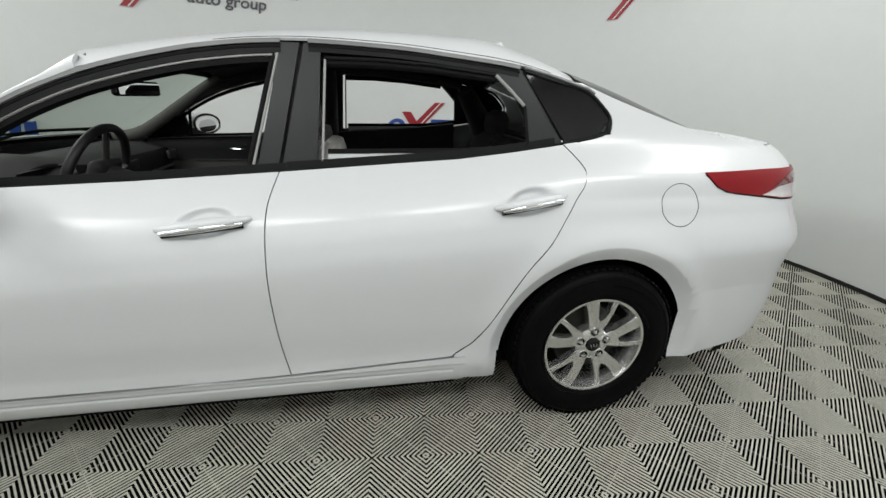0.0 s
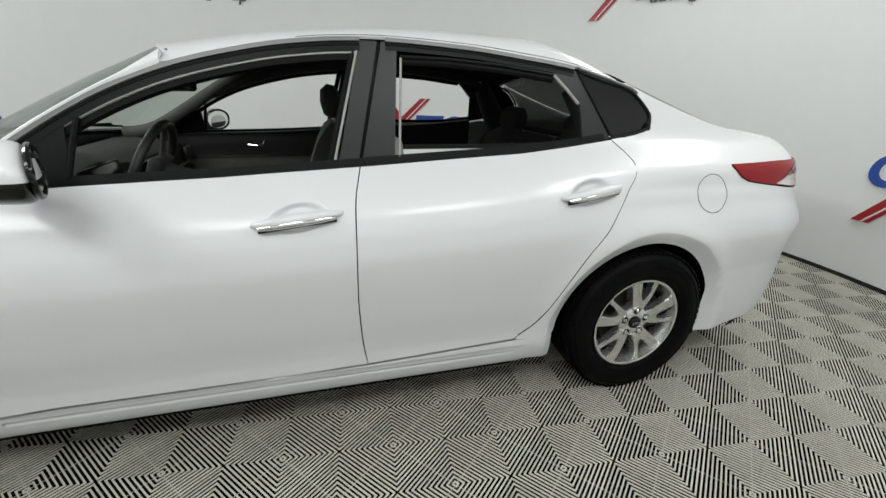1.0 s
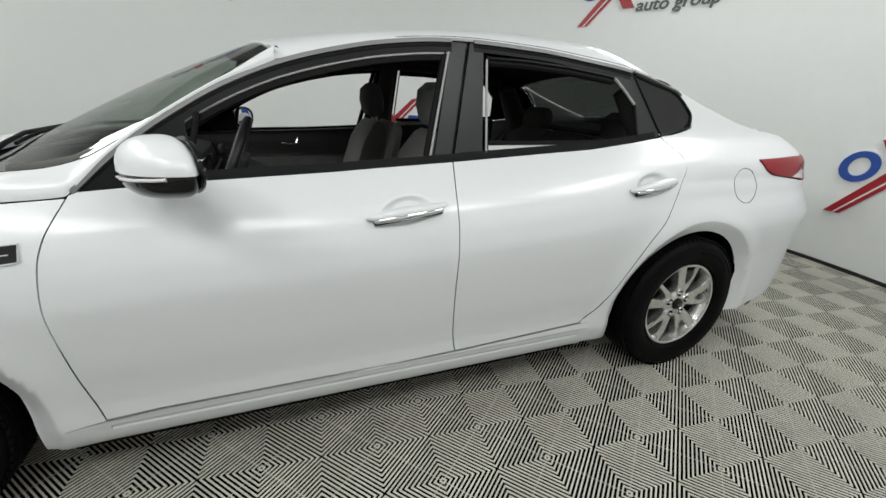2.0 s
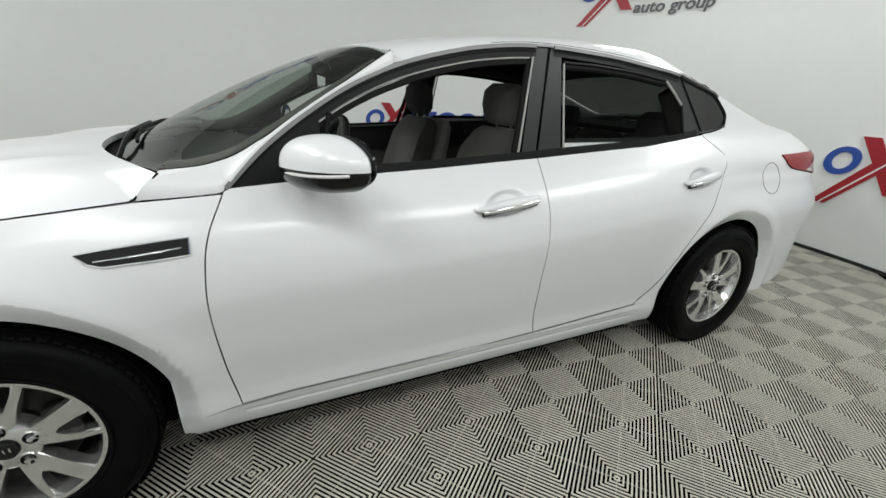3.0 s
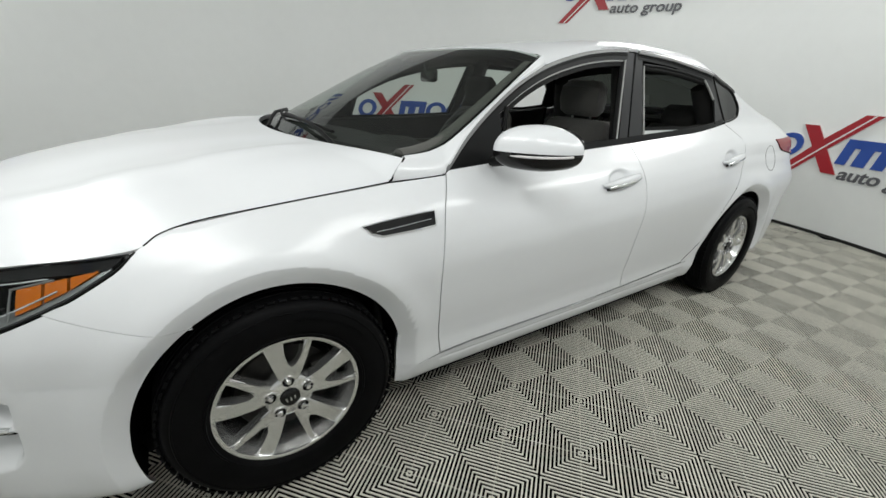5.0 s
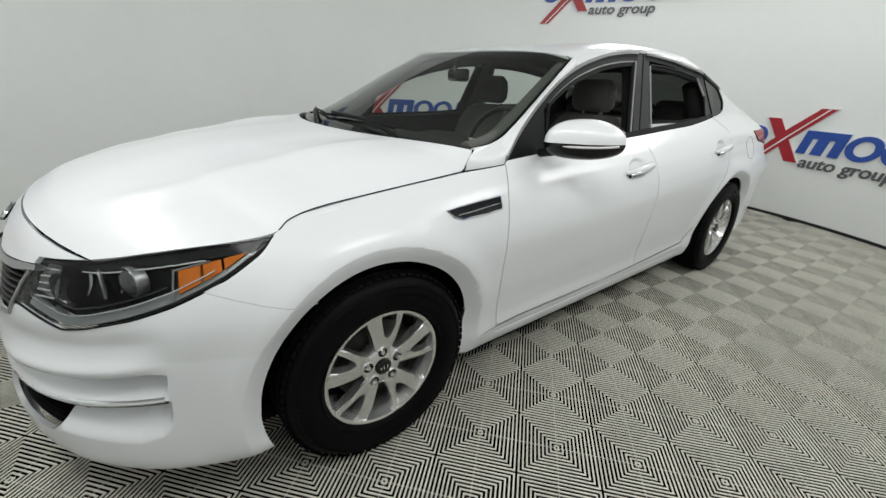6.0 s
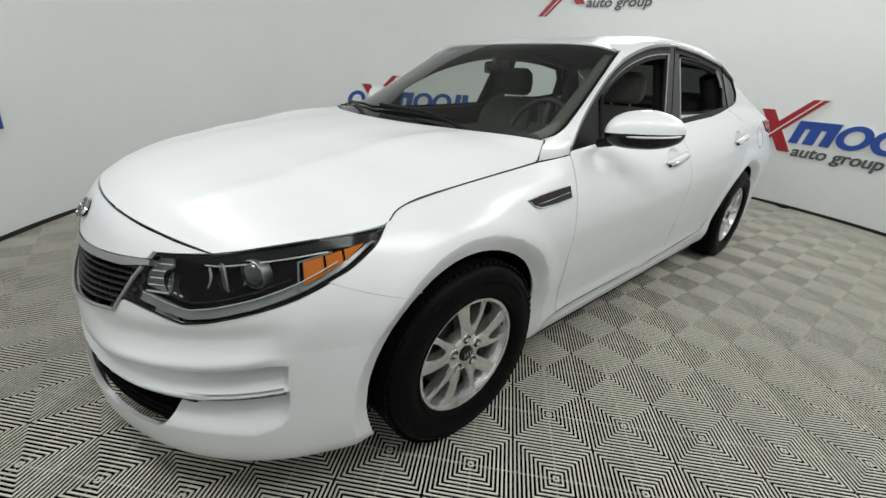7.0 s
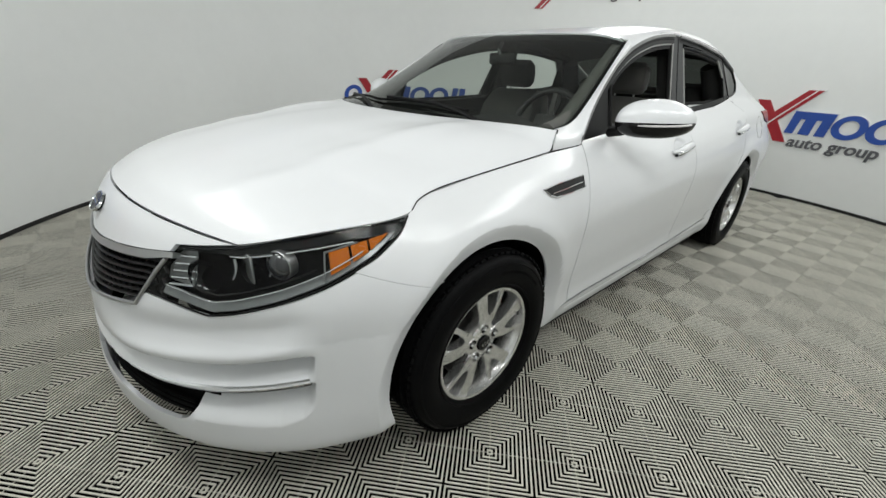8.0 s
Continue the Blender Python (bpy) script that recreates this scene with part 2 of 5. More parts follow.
def ring_wall(name, r0, r1, z0, z1, mat, n=144):
    bm = lathe_bm([(r0, z0), (r0, z1), (r1, z1), (r1, z0)], Matrix.Translation((CX, CY, 0)), n, closed=True)
    return part(name, bm, mat, None)


tagged(ring_wall("wall_round", RW, RW + 0.30, 0.0, ROOM_H, WALL), "smooth off-white painted round studio wall", "wall", kind="structure")
tagged(ring_wall("baseboard", RW - 0.008, RW - 0.001, 0.002, 0.032, BASEBOARD), "narrow black strip at the foot of the wall", "baseboard", kind="structure")
bm = bmesh.new()
bmesh.ops.create_circle(bm, cap_ends=True, radius=RW + 0.29, segments=144, matrix=Matrix.Translation((CX, CY, -0.02)))
FLOOR = tagged(part("floor", bm, BASE, None, smooth=False), "grey ribbed plastic floor tiles over a base coloured dark as shade", "floor", kind="structure")
bm = lathe_bm([(0.001, ROOM_H), (RW + 0.3, ROOM_H), (RW + 0.3, ROOM_H + 0.1), (0.001, ROOM_H + 0.1)], Matrix.Translation((CX, CY, 0)), 96)
tagged(part("ceiling", bm, CEIL, None, smooth=False), "plain grey studio ceiling", "ceiling", kind="structure")

for k in range(RING_N):
    if 1 <= k <= 4:
        continue
    a = 2 * math.pi * (k + .5) / RING_N
    lamp = new("studio_light")
    eye = Vector((CX + RING_R * math.cos(a), CY + RING_R * math.sin(a), RING_Z))
    lamp.matrix_world = look(eye, (CX + .9 * math.cos(a), CY + .9 * math.sin(a), .9), 0)
    tagged(lamp, "white light panel hung under the ceiling by the wall", "studio light", "ring of studio lights")
    b = None
    for sx, sy, dx, dy in ((1.1, .03, 0, .275), (1.1, .03, 0, -.275), (.03, .52, .535, 0), (.03, .52, -.535, 0)):
        b = box_bm((sx, sy, .06), (dx, dy, .0), .004, 1, bm=b)
    part("frame", b, PANEL_FRAME, lamp, smooth=False)
    part("back", box_bm((1.06, .54, .02), (0, 0, .03), .004, 1), PANEL_FRAME, lamp, smooth=False)
    up = lamp.matrix_world.inverted() @ Vector((eye.x, eye.y, ROOM_H + .01))
    part("hanger", tube_bm([Vector((0, 0, .03)), up], .01, 8), PANEL_FRAME, lamp)
    data = bpy.data.lights.new("diffuser", "AREA")
    data.shape, data.size, data.size_y, data.energy = "RECTANGLE", 1.03, .51, NEAR_POWER if 7 <= k <= 10 else TAIL_POWER if k in (0, 11) else RING_POWER
    glow = new("diffuser", data)
    glow.parent = lamp
    glow.location = (0, 0, -.012)


# ---- signs on the wall ----
def sign(deg, zoff):
    """A raised wall sign: plain coloured shapes and two small words, its first ring's left edge at deg."""
    holder = new("wall_sign")
    holder.location = wall_point(deg, zoff)
    bpy.context.view_layer.update()
    inv = holder.matrix_world.inverted()
    k = math.degrees(1 / RW)

    def put(name, outline, depth0, depth1, mat, holes=(), label=""):
        """outline in metres: along to the right and up from the sign's base."""
        b = bmesh.new()
        loops = [outline, *holes]
        es = []
        for lp in loops:
            vs = [b.verts.new((x, z, 0)) for x, z in lp]
            es += [b.edges.new((vs[i], vs[(i + 1) % len(vs)])) for i in range(len(vs))]
        bmesh.ops.triangle_fill(b, edges=es, use_beauty=True)
        fs = b.faces[:]
        ext = bmesh.ops.extrude_face_region(b, geom=fs)
        top = [g for g in ext["geom"] if isinstance(g, bmesh.types.BMVert)]
        tops = set(top)
        for v in b.verts:
            x, z = v.co.x, v.co.y
            v.co = inv @ wall_point(deg - x * k, zoff + z, depth1 if v in tops else depth0)
        return part(name, b, mat, holder, label, smooth=False)

    def oval(cx, cz, rx, rz, lean=0.18, n=40):
        return [(cx + rx * math.cos(2 * math.pi * i / n) + lean * rz * math.sin(2 * math.pi * i / n), cz + rz * math.sin(2 * math.pi * i / n)) for i in range(n)]

    def grow(lp, d):
        out = []
        n = len(lp)
        for i in range(n):
            a, b_, c = Vector(lp[i - 1]), Vector(lp[i]), Vector(lp[(i + 1) % n])
            e1, e2 = (b_ - a).normalized(), (c - b_).normalized()
            n1, n2 = Vector((e1.y, -e1.x)), Vector((e2.y, -e2.x))
            nn = n1 + n2
            nn = nn / max(0.35, nn.length_squared)
            out.append((b_.x + nn.x * d, b_.y + nn.y * d))
        return out

    def letter(name, lp, mat, holes=()):
        put("backing", grow(lp, 0.012), 0.001, 0.012, LWHITE, label="thin white edge of a sign shape")
        put(name, lp, 0.013, 0.024, mat, holes)
    for cx, rx in ((0.15, 0.13), (1.175, 0.15), (1.475, 0.15)):
        letter("ring", oval(cx, 0.395, rx, 0.122), BLUE, (oval(cx, 0.395, rx * 0.56, 0.073)[::-1],))
    # plain leaning bars stand for the other shapes
    letter("comb", [(0.60, 0.275), (0.685, 0.275), (0.718, 0.435), (0.768, 0.435), (0.735, 0.275), (0.838, 0.275), (0.871, 0.435), (0.925, 0.435), (0.892, 0.275), (0.985, 0.275), (1.035, 0.515), (0.65, 0.515)], BLUE)
    letter("bar", [(1.655, 0.275), (1.735, 0.275), (1.785, 0.515), (1.705, 0.515)], BLUE)
    letter("bar", [(1.785, 0.275), (1.875, 0.275), (1.895, 0.515), (1.805, 0.515)], BLUE)
    letter("thick_stroke", [(0.52, 0.17), (0.645, 0.17), (0.36, 0.61), (0.235, 0.61)][::1], LRED)
    letter("swoosh", [(0.02, 0.01), (0.135, 0.01), (0.52, 0.42), (0.84, 0.735), (0.70, 0.735), (0.42, 0.47)], LRED)
    put("stripe", [(0.085, 0.012), (0.10, 0.012), (0.485, 0.425), (0.79, 0.733), (0.772, 0.733), (0.47, 0.43)], 0.0245, 0.0265, LWHITE)
    # the two small words below
    cu = bpy.data.curves.new("words", "FONT")
    cu.body, cu.size, cu.shear, cu.extrude, cu.offset = "auto group", 0.185, 0.16, 0.005, 0.003
    tx = new("words", cu)
    dg = bpy.context.evaluated_depsgraph_get()
    me = bpy.data.meshes.new_from_object(tx.evaluated_get(dg))
    bpy.data.objects.remove(tx)
    xs = [v.co.x for v in me.vertices]
    f = 0.84 / (max(xs) - min(xs))
    for v in me.vertices:
        v.co = inv @ wall_point(deg - (0.66 + (v.co.x - min(xs)) * f) * k, zoff + 0.135 + v.co.y * 0.9, 0.012 + v.co.z)
    finish("lettering", me, LGREY, holder, "dark grey lettering reading auto group")
    return holder


LOW, HIGH = 0.445, 2.07
for d in (-4.7, 82.4, 170.55, 257.0):
    tagged(sign(d, LOW), "raised wall sign of blue and red shapes low on the wall", "sign", "wall signs")
for d in (39.2, 127.4, 213.0, 303.0):
    tagged(sign(d, HIGH), "raised wall sign of blue and red shapes high on the wall", "sign", "wall signs")


# ---- the car: a white four-door saloon, nose towards -x, its left flank towards -y ----
CAR = new("sedan_car")
tagged(CAR, "pearl white four-door sedan with all side windows lowered", "car")
SLOPE = 0.30


def z_belt(x):
    return pw(x, (-2.1, -1.7, -1.03, -.84, 0, .6, 1.3, 1.6, 2.0, 2.4), (.80, .85, .945, .962, 1.0, 1.035, 1.085, 1.09, 1.085, 1.06))


def y_belt(x):
    return pw(x, (-1.7, -1.0, -.6, 0, 1.3, 1.8), (.80, .79, .77, .735, .715, .715))


def arch_lip(x, z):
    """A flared edge round each wheel arch, with a band that turns in towards the opening."""
    xa = -1.4025 if x < 0 else 1.425
    r = math.hypot(x - xa, z - .328)
    return (.012 * math.exp(-((r - .445) / .055) ** 2) - .025 * min(1.0, max(0.0, (.438 - r) / .054))) * step(z, .10, .32)


def y_side(x, z):
    return y_flank(x, z) + arch_lip(x, z)


def y_flank(x, z):
    """Half width of the flank: shoulder below the belt, tumblehome above it, tuck-in at the sill."""
    d = z_belt(x) - z
    y = y_belt(x)
    a = y + (pw(d, (0, .03, .06, .10, .15, .22, .30, .40, .6), (0, .038, .074, .112, .143, .167, .178, .176, .165)) * (.912 - y) / .178 if d > 0 else SLOPE * d + .9 * .022 * (math.exp(d / .022) - 1))
    b = pw(z, (.16, .20, .24, .30, .345, .40, .48, .60, .75), (.79, .835, .853, .866, .866, .872, .887, .908, .95))
    if abs(x) > 1.0:
        b = max(b, mix(b, .90, step(abs(x), 1.35, 1.8) * step(z, .1, .25)))
    a -= .040 * step(x, .8, 1.65) * step(z, .70, .88) * (1 - .75 * step(z, .92, 1.02))      # the hip draws in above the rear arch
    return -math.log(math.exp(-80 * a) + math.exp(-80 * b)) / 80


def nose_x(z):
    return pw(z, (.15, .20, .30, .40, .50, .60, .70, .77, .82, .86), (-2.335, -2.378, -2.384, -2.368, -2.358, -2.335, -2.30, -2.268, -2.225, -2.17))


def tail_x(z):
    return pw(z, (.18, .24, .33, .45, .58, .66, .73, .86, 1.0, 1.06, 1.10), (2.35, 2.41, 2.46, 2.482, 2.482, 2.492, 2.512, 2.47, 2.46, 2.45, 2.41))


def bez(a, b, c, d, t):
    s = 1 - t
    return s * s * s * a + 3 * s * s * t * b + 3 * s * t * t * c + t * t * t * d


def skin(u, z):
    """The left half's skin: u is x along the flank and runs on round the corners to the middle of the nose (-2.7) and tail (2.8)."""
    if u < -1.7:
        t, w, n = -1.7 - u, y_flank(-1.7, z), nose_x(z)
        x = bez(-1.7, mix(-1.7, n, .6), n, n, t)
        return Vector((x, -bez(w, w - .025, .565 * w, 0, t) - (arch_lip(x, z) if t < .4 else 0.0), z))
    if u > 1.8:
        t, w, n = u - 1.8, y_flank(1.8, z), tail_x(z)
        x = bez(1.8, mix(1.8, n, .90), n, n, t)
        return Vector((x, -bez(w, w - .03, .87 * w, 0, t) - (arch_lip(x, z) if t < .4 else 0.0), z))
    return Vector((u, -y_side(u, z), z))


def pane(x, z):
    """The side windows' surface, a little inside the skin."""
    return Vector((x, -(y_belt(x) - .012 - .016 * step(x, 1.05, 1.35) - SLOPE * (z - z_belt(x))), z))


# outlines along the flank
SILL_Z = ((-1.05, .285), (-.983, .29), (-.715, .303), (0, .301), (.266, .306), (.86, .328))
BELT_Z = ((-.83, .957), (-.808, .966), (-.555, .981), (-.16, .994), (.295, 1.018), (.876, 1.055), (1.09, 1.078), (1.28, 1.102), (1.349, 1.109), (1.46, 1.136))
GAP_A = ((.28, -.855), (.463, -.883), (.673, -.897), (.8, -.887), (.86, -.873), (.951, -.831), (1.0, -.81))
GAP_B = ((.29, .266), (.306, .26), (.44, .243), (.612, .236), (.85, .241), (.92, .246), (1.015, .272), (1.1, .30))
GAP_C = ((.30, .83), (.331, .853), (.389, .925), (.70, 1.11), (.785, 1.182), (.94, 1.288), (.985, 1.322), (1.02, 1.332), (1.06, 1.315), (1.12, 1.268))
RAIL_Z = ((-.826, .967), (-.72, 1.069), (-.583, 1.17), (-.439, 1.255), (-.287, 1.32), (-.125, 1.367), (.049, 1.403), (.237, 1.424), (.367, 1.429), (.66, 1.419), (.899, 1.396), (1.12, 1.368), (1.391, 1.289), (1.47, 1.23))
HOOD_Z = ((-1.76, .838), (-1.69, .838), (-1.66, .858), (-1.618, .875), (-1.42, .902), (-1.248, .921), (-1.034, .942), (-.82, .953))
ARCH_R, ARCH_Z = .384, .328


def arch(x, xa):
    q = ARCH_R ** 2 - (x - xa) ** 2
    return ARCH_Z + math.sqrt(q) if q > 0 else ARCH_Z


def z_split(left, right, lo, hi, inset=.002):
    """A patch between two edges x(z) and two edges z(x)."""
    def dom(s, t):
        xl = xr = 0.0
        for _ in range(6):
            xl = sm(mix(ln(xl, lo), ln(xl, hi), t), left) + inset
            xr = sm(mix(ln(xr, lo), ln(xr, hi), t), right) - inset
        x = mix(xl, xr, s)
        return x, mix(ln(x, lo) + inset, ln(x, hi) - inset, t)
    return dom


def x_split(x0, x1, lo, hi):
    """A patch between two edges z(x), given as functions."""
    return lambda s, t: (mix(x0, x1, s), mix(lo(mix(x0, x1, s)), hi(mix(x0, x1, s)), t))


def both(build):
    for sg in (-1, 1):
        build(sg)


def chord(surface, pts, off=0.0, sg=-1):
    out = []
    for a, b in pts:
        p = surface(a, b)
        out.append((p.x, (p.y - off) * (1 if sg < 0 else -1), p.z))
    return out


def band(name, line, width, surface, mat, parent, sg, thick=.008, off=.002, n=60, label=""):
    """A strip of trim along a line of (x, z), width downwards from it, square to the line."""
    def dom(s, t):
        k = s * (len(line) - 1)
        i = min(len(line) - 2, int(k))
        f = k - i
        x, z = mix(line[i][0], line[i + 1][0], f), mix(line[i][1], line[i + 1][1], f)
        a, b = line[max(0, i - 1 if f < .5 else i)], line[min(len(line) - 1, i + 1 if f < .5 else i + 2)]
        d = Vector((b[0] - a[0], b[1] - a[1])).normalized()
        return x + d.y * width * t, z - d.x * width * t
    return shell(name, [(dom, n, 2)], surface, mat, parent, sg, thick, off, label)


def dense(pairs, n, smooth=True):
    x0, x1 = pairs[0][0], pairs[-1][0]
    f = sm if smooth else ln
    return [(mix(x0, x1, i / n), f(mix(x0, x1, i / n), pairs)) for i in range(n + 1)]


SEAM_F = ((-1.868, .734), (-1.756, .689), (-1.66, .655), (-1.60, .642))


def front_fender(sg):
    seam = SEAM_F

    def lo(x):
        if x < -1.60:
            return max(ln(x, seam), arch(x, -1.4025) if x > -1.7 else 0) + .0004
        return arch(x, -1.4025)

    def hi(x):
        if x < -1.69:
            return ln(x, ((-1.87, .739), (-1.819, .757), (-1.727, .806), (-1.69, .836))) - .003
        return ln(x, HOOD_Z) - .002
    ob = shell("front_fender", [
        (x_split(-1.868, -1.69, lo, hi), 12, 8),
        (x_split(-1.69, -1.03, lo, hi), 100, 56),
        (z_split(((.15, -1.033), (1.0, -1.033)), GAP_A, ((-1.1, .205), (-.8, .205)), HOOD_Z, .002), 12, 40)], skin, PAINT, CAR, sg, .02)
    # the side vent: a dark recess with chrome edging and a fin
    vent = ((-1.158, .839), (-1.10, .846), (-1.0, .855), (-.918, .860))
    vlow = ((-1.158, .836), (-1.135, .818), (-1.103, .808), (-1.0, .812), (-.926, .818), (-.918, .822))
    v = shell("side_vent", [(x_split(-1.157, -.919, lambda x: ln(x, vlow), lambda x: ln(x, vent)), 24, 4)], skin, GLOSSBLACK, ob, sg, .01, .003, "gloss black fender vent with chrome edges")
    edge = [(x, ln(x, vent)) for x in (-1.158, -1.1, -1.04, -.98, -.918)] + [(-.918, .822)] + [(x, ln(x, vlow)) for x in (-.926, -1.0, -1.06, -1.103, -1.135)]
    part("vent_edge", tube_bm(chord(skin, edge, .004, sg), .0026, 6, closed=True), CHROME, v, "chrome edge")
    fin = [(-1.12, .822), (-1.06, .826), (-1.0, .832), (-.935, .838)]
    part("vent_fin", tube_bm(chord(skin, fin, .005, sg), .0022, 6), CHROME, v, "chrome fin")
    return ob


def arch_liner(xa, sg):
    b = bmesh.new()
    n = 36
    rows = []
    for y in (.93, .78, .62, .50):
        row = []
        for a in [mix(-.30, math.pi + .30, i / n) for i in range(n + 1)]:
            x, z = xa + (ARCH_R + .006) * math.cos(a), max(.14, ARCH_Z + (ARCH_R + .006) * math.sin(a))
            flank = abs(skin(u_at(x, z), z).y) if x < -1.7 else y_side(x, z)
            row.append(b.verts.new((x, sg * min(y, flank - .014), z)))
        rows.append(row)
    c = [b.verts.new((xa + ARCH_R * .01, sg * .49, ARCH_Z))]
    for p, q in zip(rows, rows[1:]):
        for i in range(n):
            b.faces.new((p[i], p[i + 1], q[i + 1], q[i]))
    for i in range(n):
        b.faces.new((rows[-1][i], rows[-1][i + 1], c[0]))
    return part("wheel_arch_liner", b, DARK, CAR)


def dished(x0, x1, z0, z1):
    """The skin with a shallow oval dish behind a door handle."""
    xm, zm = (x0 + x1) / 2, (z0 + z1) / 2

    def S(u, z):
        p = skin(u, z)
        r = math.hypot((u - xm) / .098, (z - zm - (u - xm) * (z1 - z0) / (x1 - x0)) / .046)
        return p + Vector((0, .020 * (1 - step(r, .45, 1.0)), 0)) if r < 1 else p
    return S


def pull_handle(door, x0, x1, z0, z1, sg):
    """A chrome-faced grip over a white shell recess."""
    xm, zm = (x0 + x1) / 2, (z0 + z1) / 2
    pts = []
    for i in range(15):
        t = i / 14
        p = skin(mix(x0, x1, t), mix(z0, z1, t) + .004 * math.sin(math.pi * t))
        lift = .028 * math.sin(math.pi * min(1, max(0, t)) ) ** .45 + .003
        pts.append((p.x, sg * (abs(p.y) + lift), p.z))
    h = part("door_handle", tube_bm(pts, lambda t: .0195 * (math.sin(math.pi * (.05 + .90 * t)) ** .5), 12, flat=1.0), PAINT, door, "white door handle with a chrome strip")
    strip = [(p[0], p[1] + sg * .0085, p[2] - .009) for p in pts]
    part("chrome_strip", tube_bm(strip[1:-1], lambda t: .0125 * (math.sin(math.pi * (.1 + .8 * t)) ** .4), 10, flat=.95), CHROME, h, "chrome strip")
    # black bar under the grip: its shadow put in as a dark part
    under = [(p[0], p[1] + sg * .001, p[2] - .019) for p in pts]
    part("handle_shadow_gap", tube_bm(under[1:-1], .0075, 8), GLOSSBLACK, h)
    return h


def inner_card(name, door, x0, x1, sg, pull_x):
    """The door's inner trim with an armrest and a chrome lever."""
    zt = lambda x: ln(x, BELT_Z) + .012
    S = lambda x, z: Vector((x, -(y_belt(x) - .075 + .02 * step(.95 - z, 0, .1) + .01 * math.sin(z * 9)), z))
    card = shell(name, [(x_split(x0, x1, lambda x: .36, zt), 20, 16)], S, INTERIOR, door, sg, .02)
    S2 = lambda x, z: Vector((x, -(y_belt(x) - .084 + .02 * step(.95 - z, 0, .1)), z))
    shell("cloth_insert", [(x_split(x0 + .08, x1 - .06, lambda x: .62, lambda x: .86 + .02 * x), 10, 5)], S2, CLOTH, card, sg, .01, 0, "grey cloth insert")
    arm = box_bm((x1 - x0 - .16, .055, .05), ((x0 + x1) / 2, sg * (y_belt((x0 + x1) / 2) - .10), .66), .018, 3)
    part("armrest", arm, INTERIOR_GREY, card)
    zc = zt(pull_x) - .075
    yy = sg * (y_belt(pull_x) - .095)
    part("door_lever", tube_bm([(pull_x - .05, yy, zc), (pull_x, yy - sg * .012, zc - .004), (pull_x + .035, yy - sg * .012, zc), (pull_x + .045, yy, zc + .03)], .006, 8), CHROME, card, "chrome inner lever")
    # the door's top ledge, between the card and the outer skin
    L = lambda a, b: Vector((a, -(y_belt(a) - mix(.012, .085, b)), ln(a, BELT_Z) + .008 + .006 * math.sin(math.pi * b)))
    shell("sill_ledge", [(lambda s, t: (mix(x0, x1, s), t), 24, 3)], L, INTERIOR, card, sg, .0)
    return card


def front_door(sg):
    door = shell("front_door", [(z_split(GAP_A, GAP_B, SILL_Z, BELT_Z), 130, 90)], dished(-.068, .200, .868, .896), PAINT, CAR, sg, .016)
    pull_handle(door, -.068, .200, .868, .896, sg)
    # window surround: black belt strip, the frame along the roof rail, bright lip, mirror triangle, pillar cover
    band("belt_strip", [(x, z + .024) for x, z in dense(BELT_Z[1:5], 30)], .026, pane, TRIM, door, sg, .010, .006)
    rail = [(x, z) for x, z in dense(RAIL_Z, 90) if x < .30]
    band("bright_rail", [(x, z - .002) for x, z in rail], .013, pane, RAIL_GREY, door, sg, .008, .013, 80, "satin grey strip along the window's top")
    band("window_frame", [(x, z - .010) for x, z in rail], .034, pane, TRIM, door, sg, .02, .005, 80)
    band("frame_groove", [(x, z - .021) for x, z in rail], .006, pane, GASKET, door, sg, .004, .0075, 80)
    band("glass_channel", [(x + .003, z - .042) for x, z in rail if x > -.62], .008, pane, CHANNEL, door, sg, .01, .001, 60, "pale glass channel")
    band("inner_gasket", [(x + .006, z - .052) for x, z in rail if x > -.60], .016, pane, GASKET, door, sg, .03, -.004, 60)
    shell("mirror_triangle", [(lambda s, t: (mix(-.80, -.548, s), mix(ln(mix(-.80, -.548, s), BELT_Z) + .02, max(ln(mix(-.80, -.548, s), BELT_Z) + .022, ln(mix(-.80, -.548, s), RAIL_Z) - .036), t)), 14, 6)], pane, TRIM, door, sg, .02, .004)
    # the upright of the sash behind the mirror triangle
    part("sash_upright", tube_bm(chord(pane, [(-.552, 1.0), (-.535, 1.08), (-.515, 1.165)], .004, sg), .009, 8), GASKET, door)
    cover = lambda s, t: (mix(mix(.205, .297, t), mix(.270, .357, t), s), mix(1.03, ln(mix(.27, .34, t), RAIL_Z) - .012, t))
    shell("pillar_cover", [(cover, 5, 12)], pane, PILLAR, door, sg, .012, .004)
    part("channel_upright", tube_bm(chord(pane, [(mix(.191, .286, i / 8), mix(1.035, 1.384, i / 8)) for i in range(9)], .001, sg), .0045, 8), CHANNEL, door, "pale glass channel")
    part("gasket_upright", tube_bm(chord(pane, [(mix(.179, .274, i / 8), mix(1.035, 1.380, i / 8)) for i in range(9)], -.010, sg), .012, 8), GASKET, door)
    inner_card("door_card", door, -.80, .20, sg, -.25)
    return door


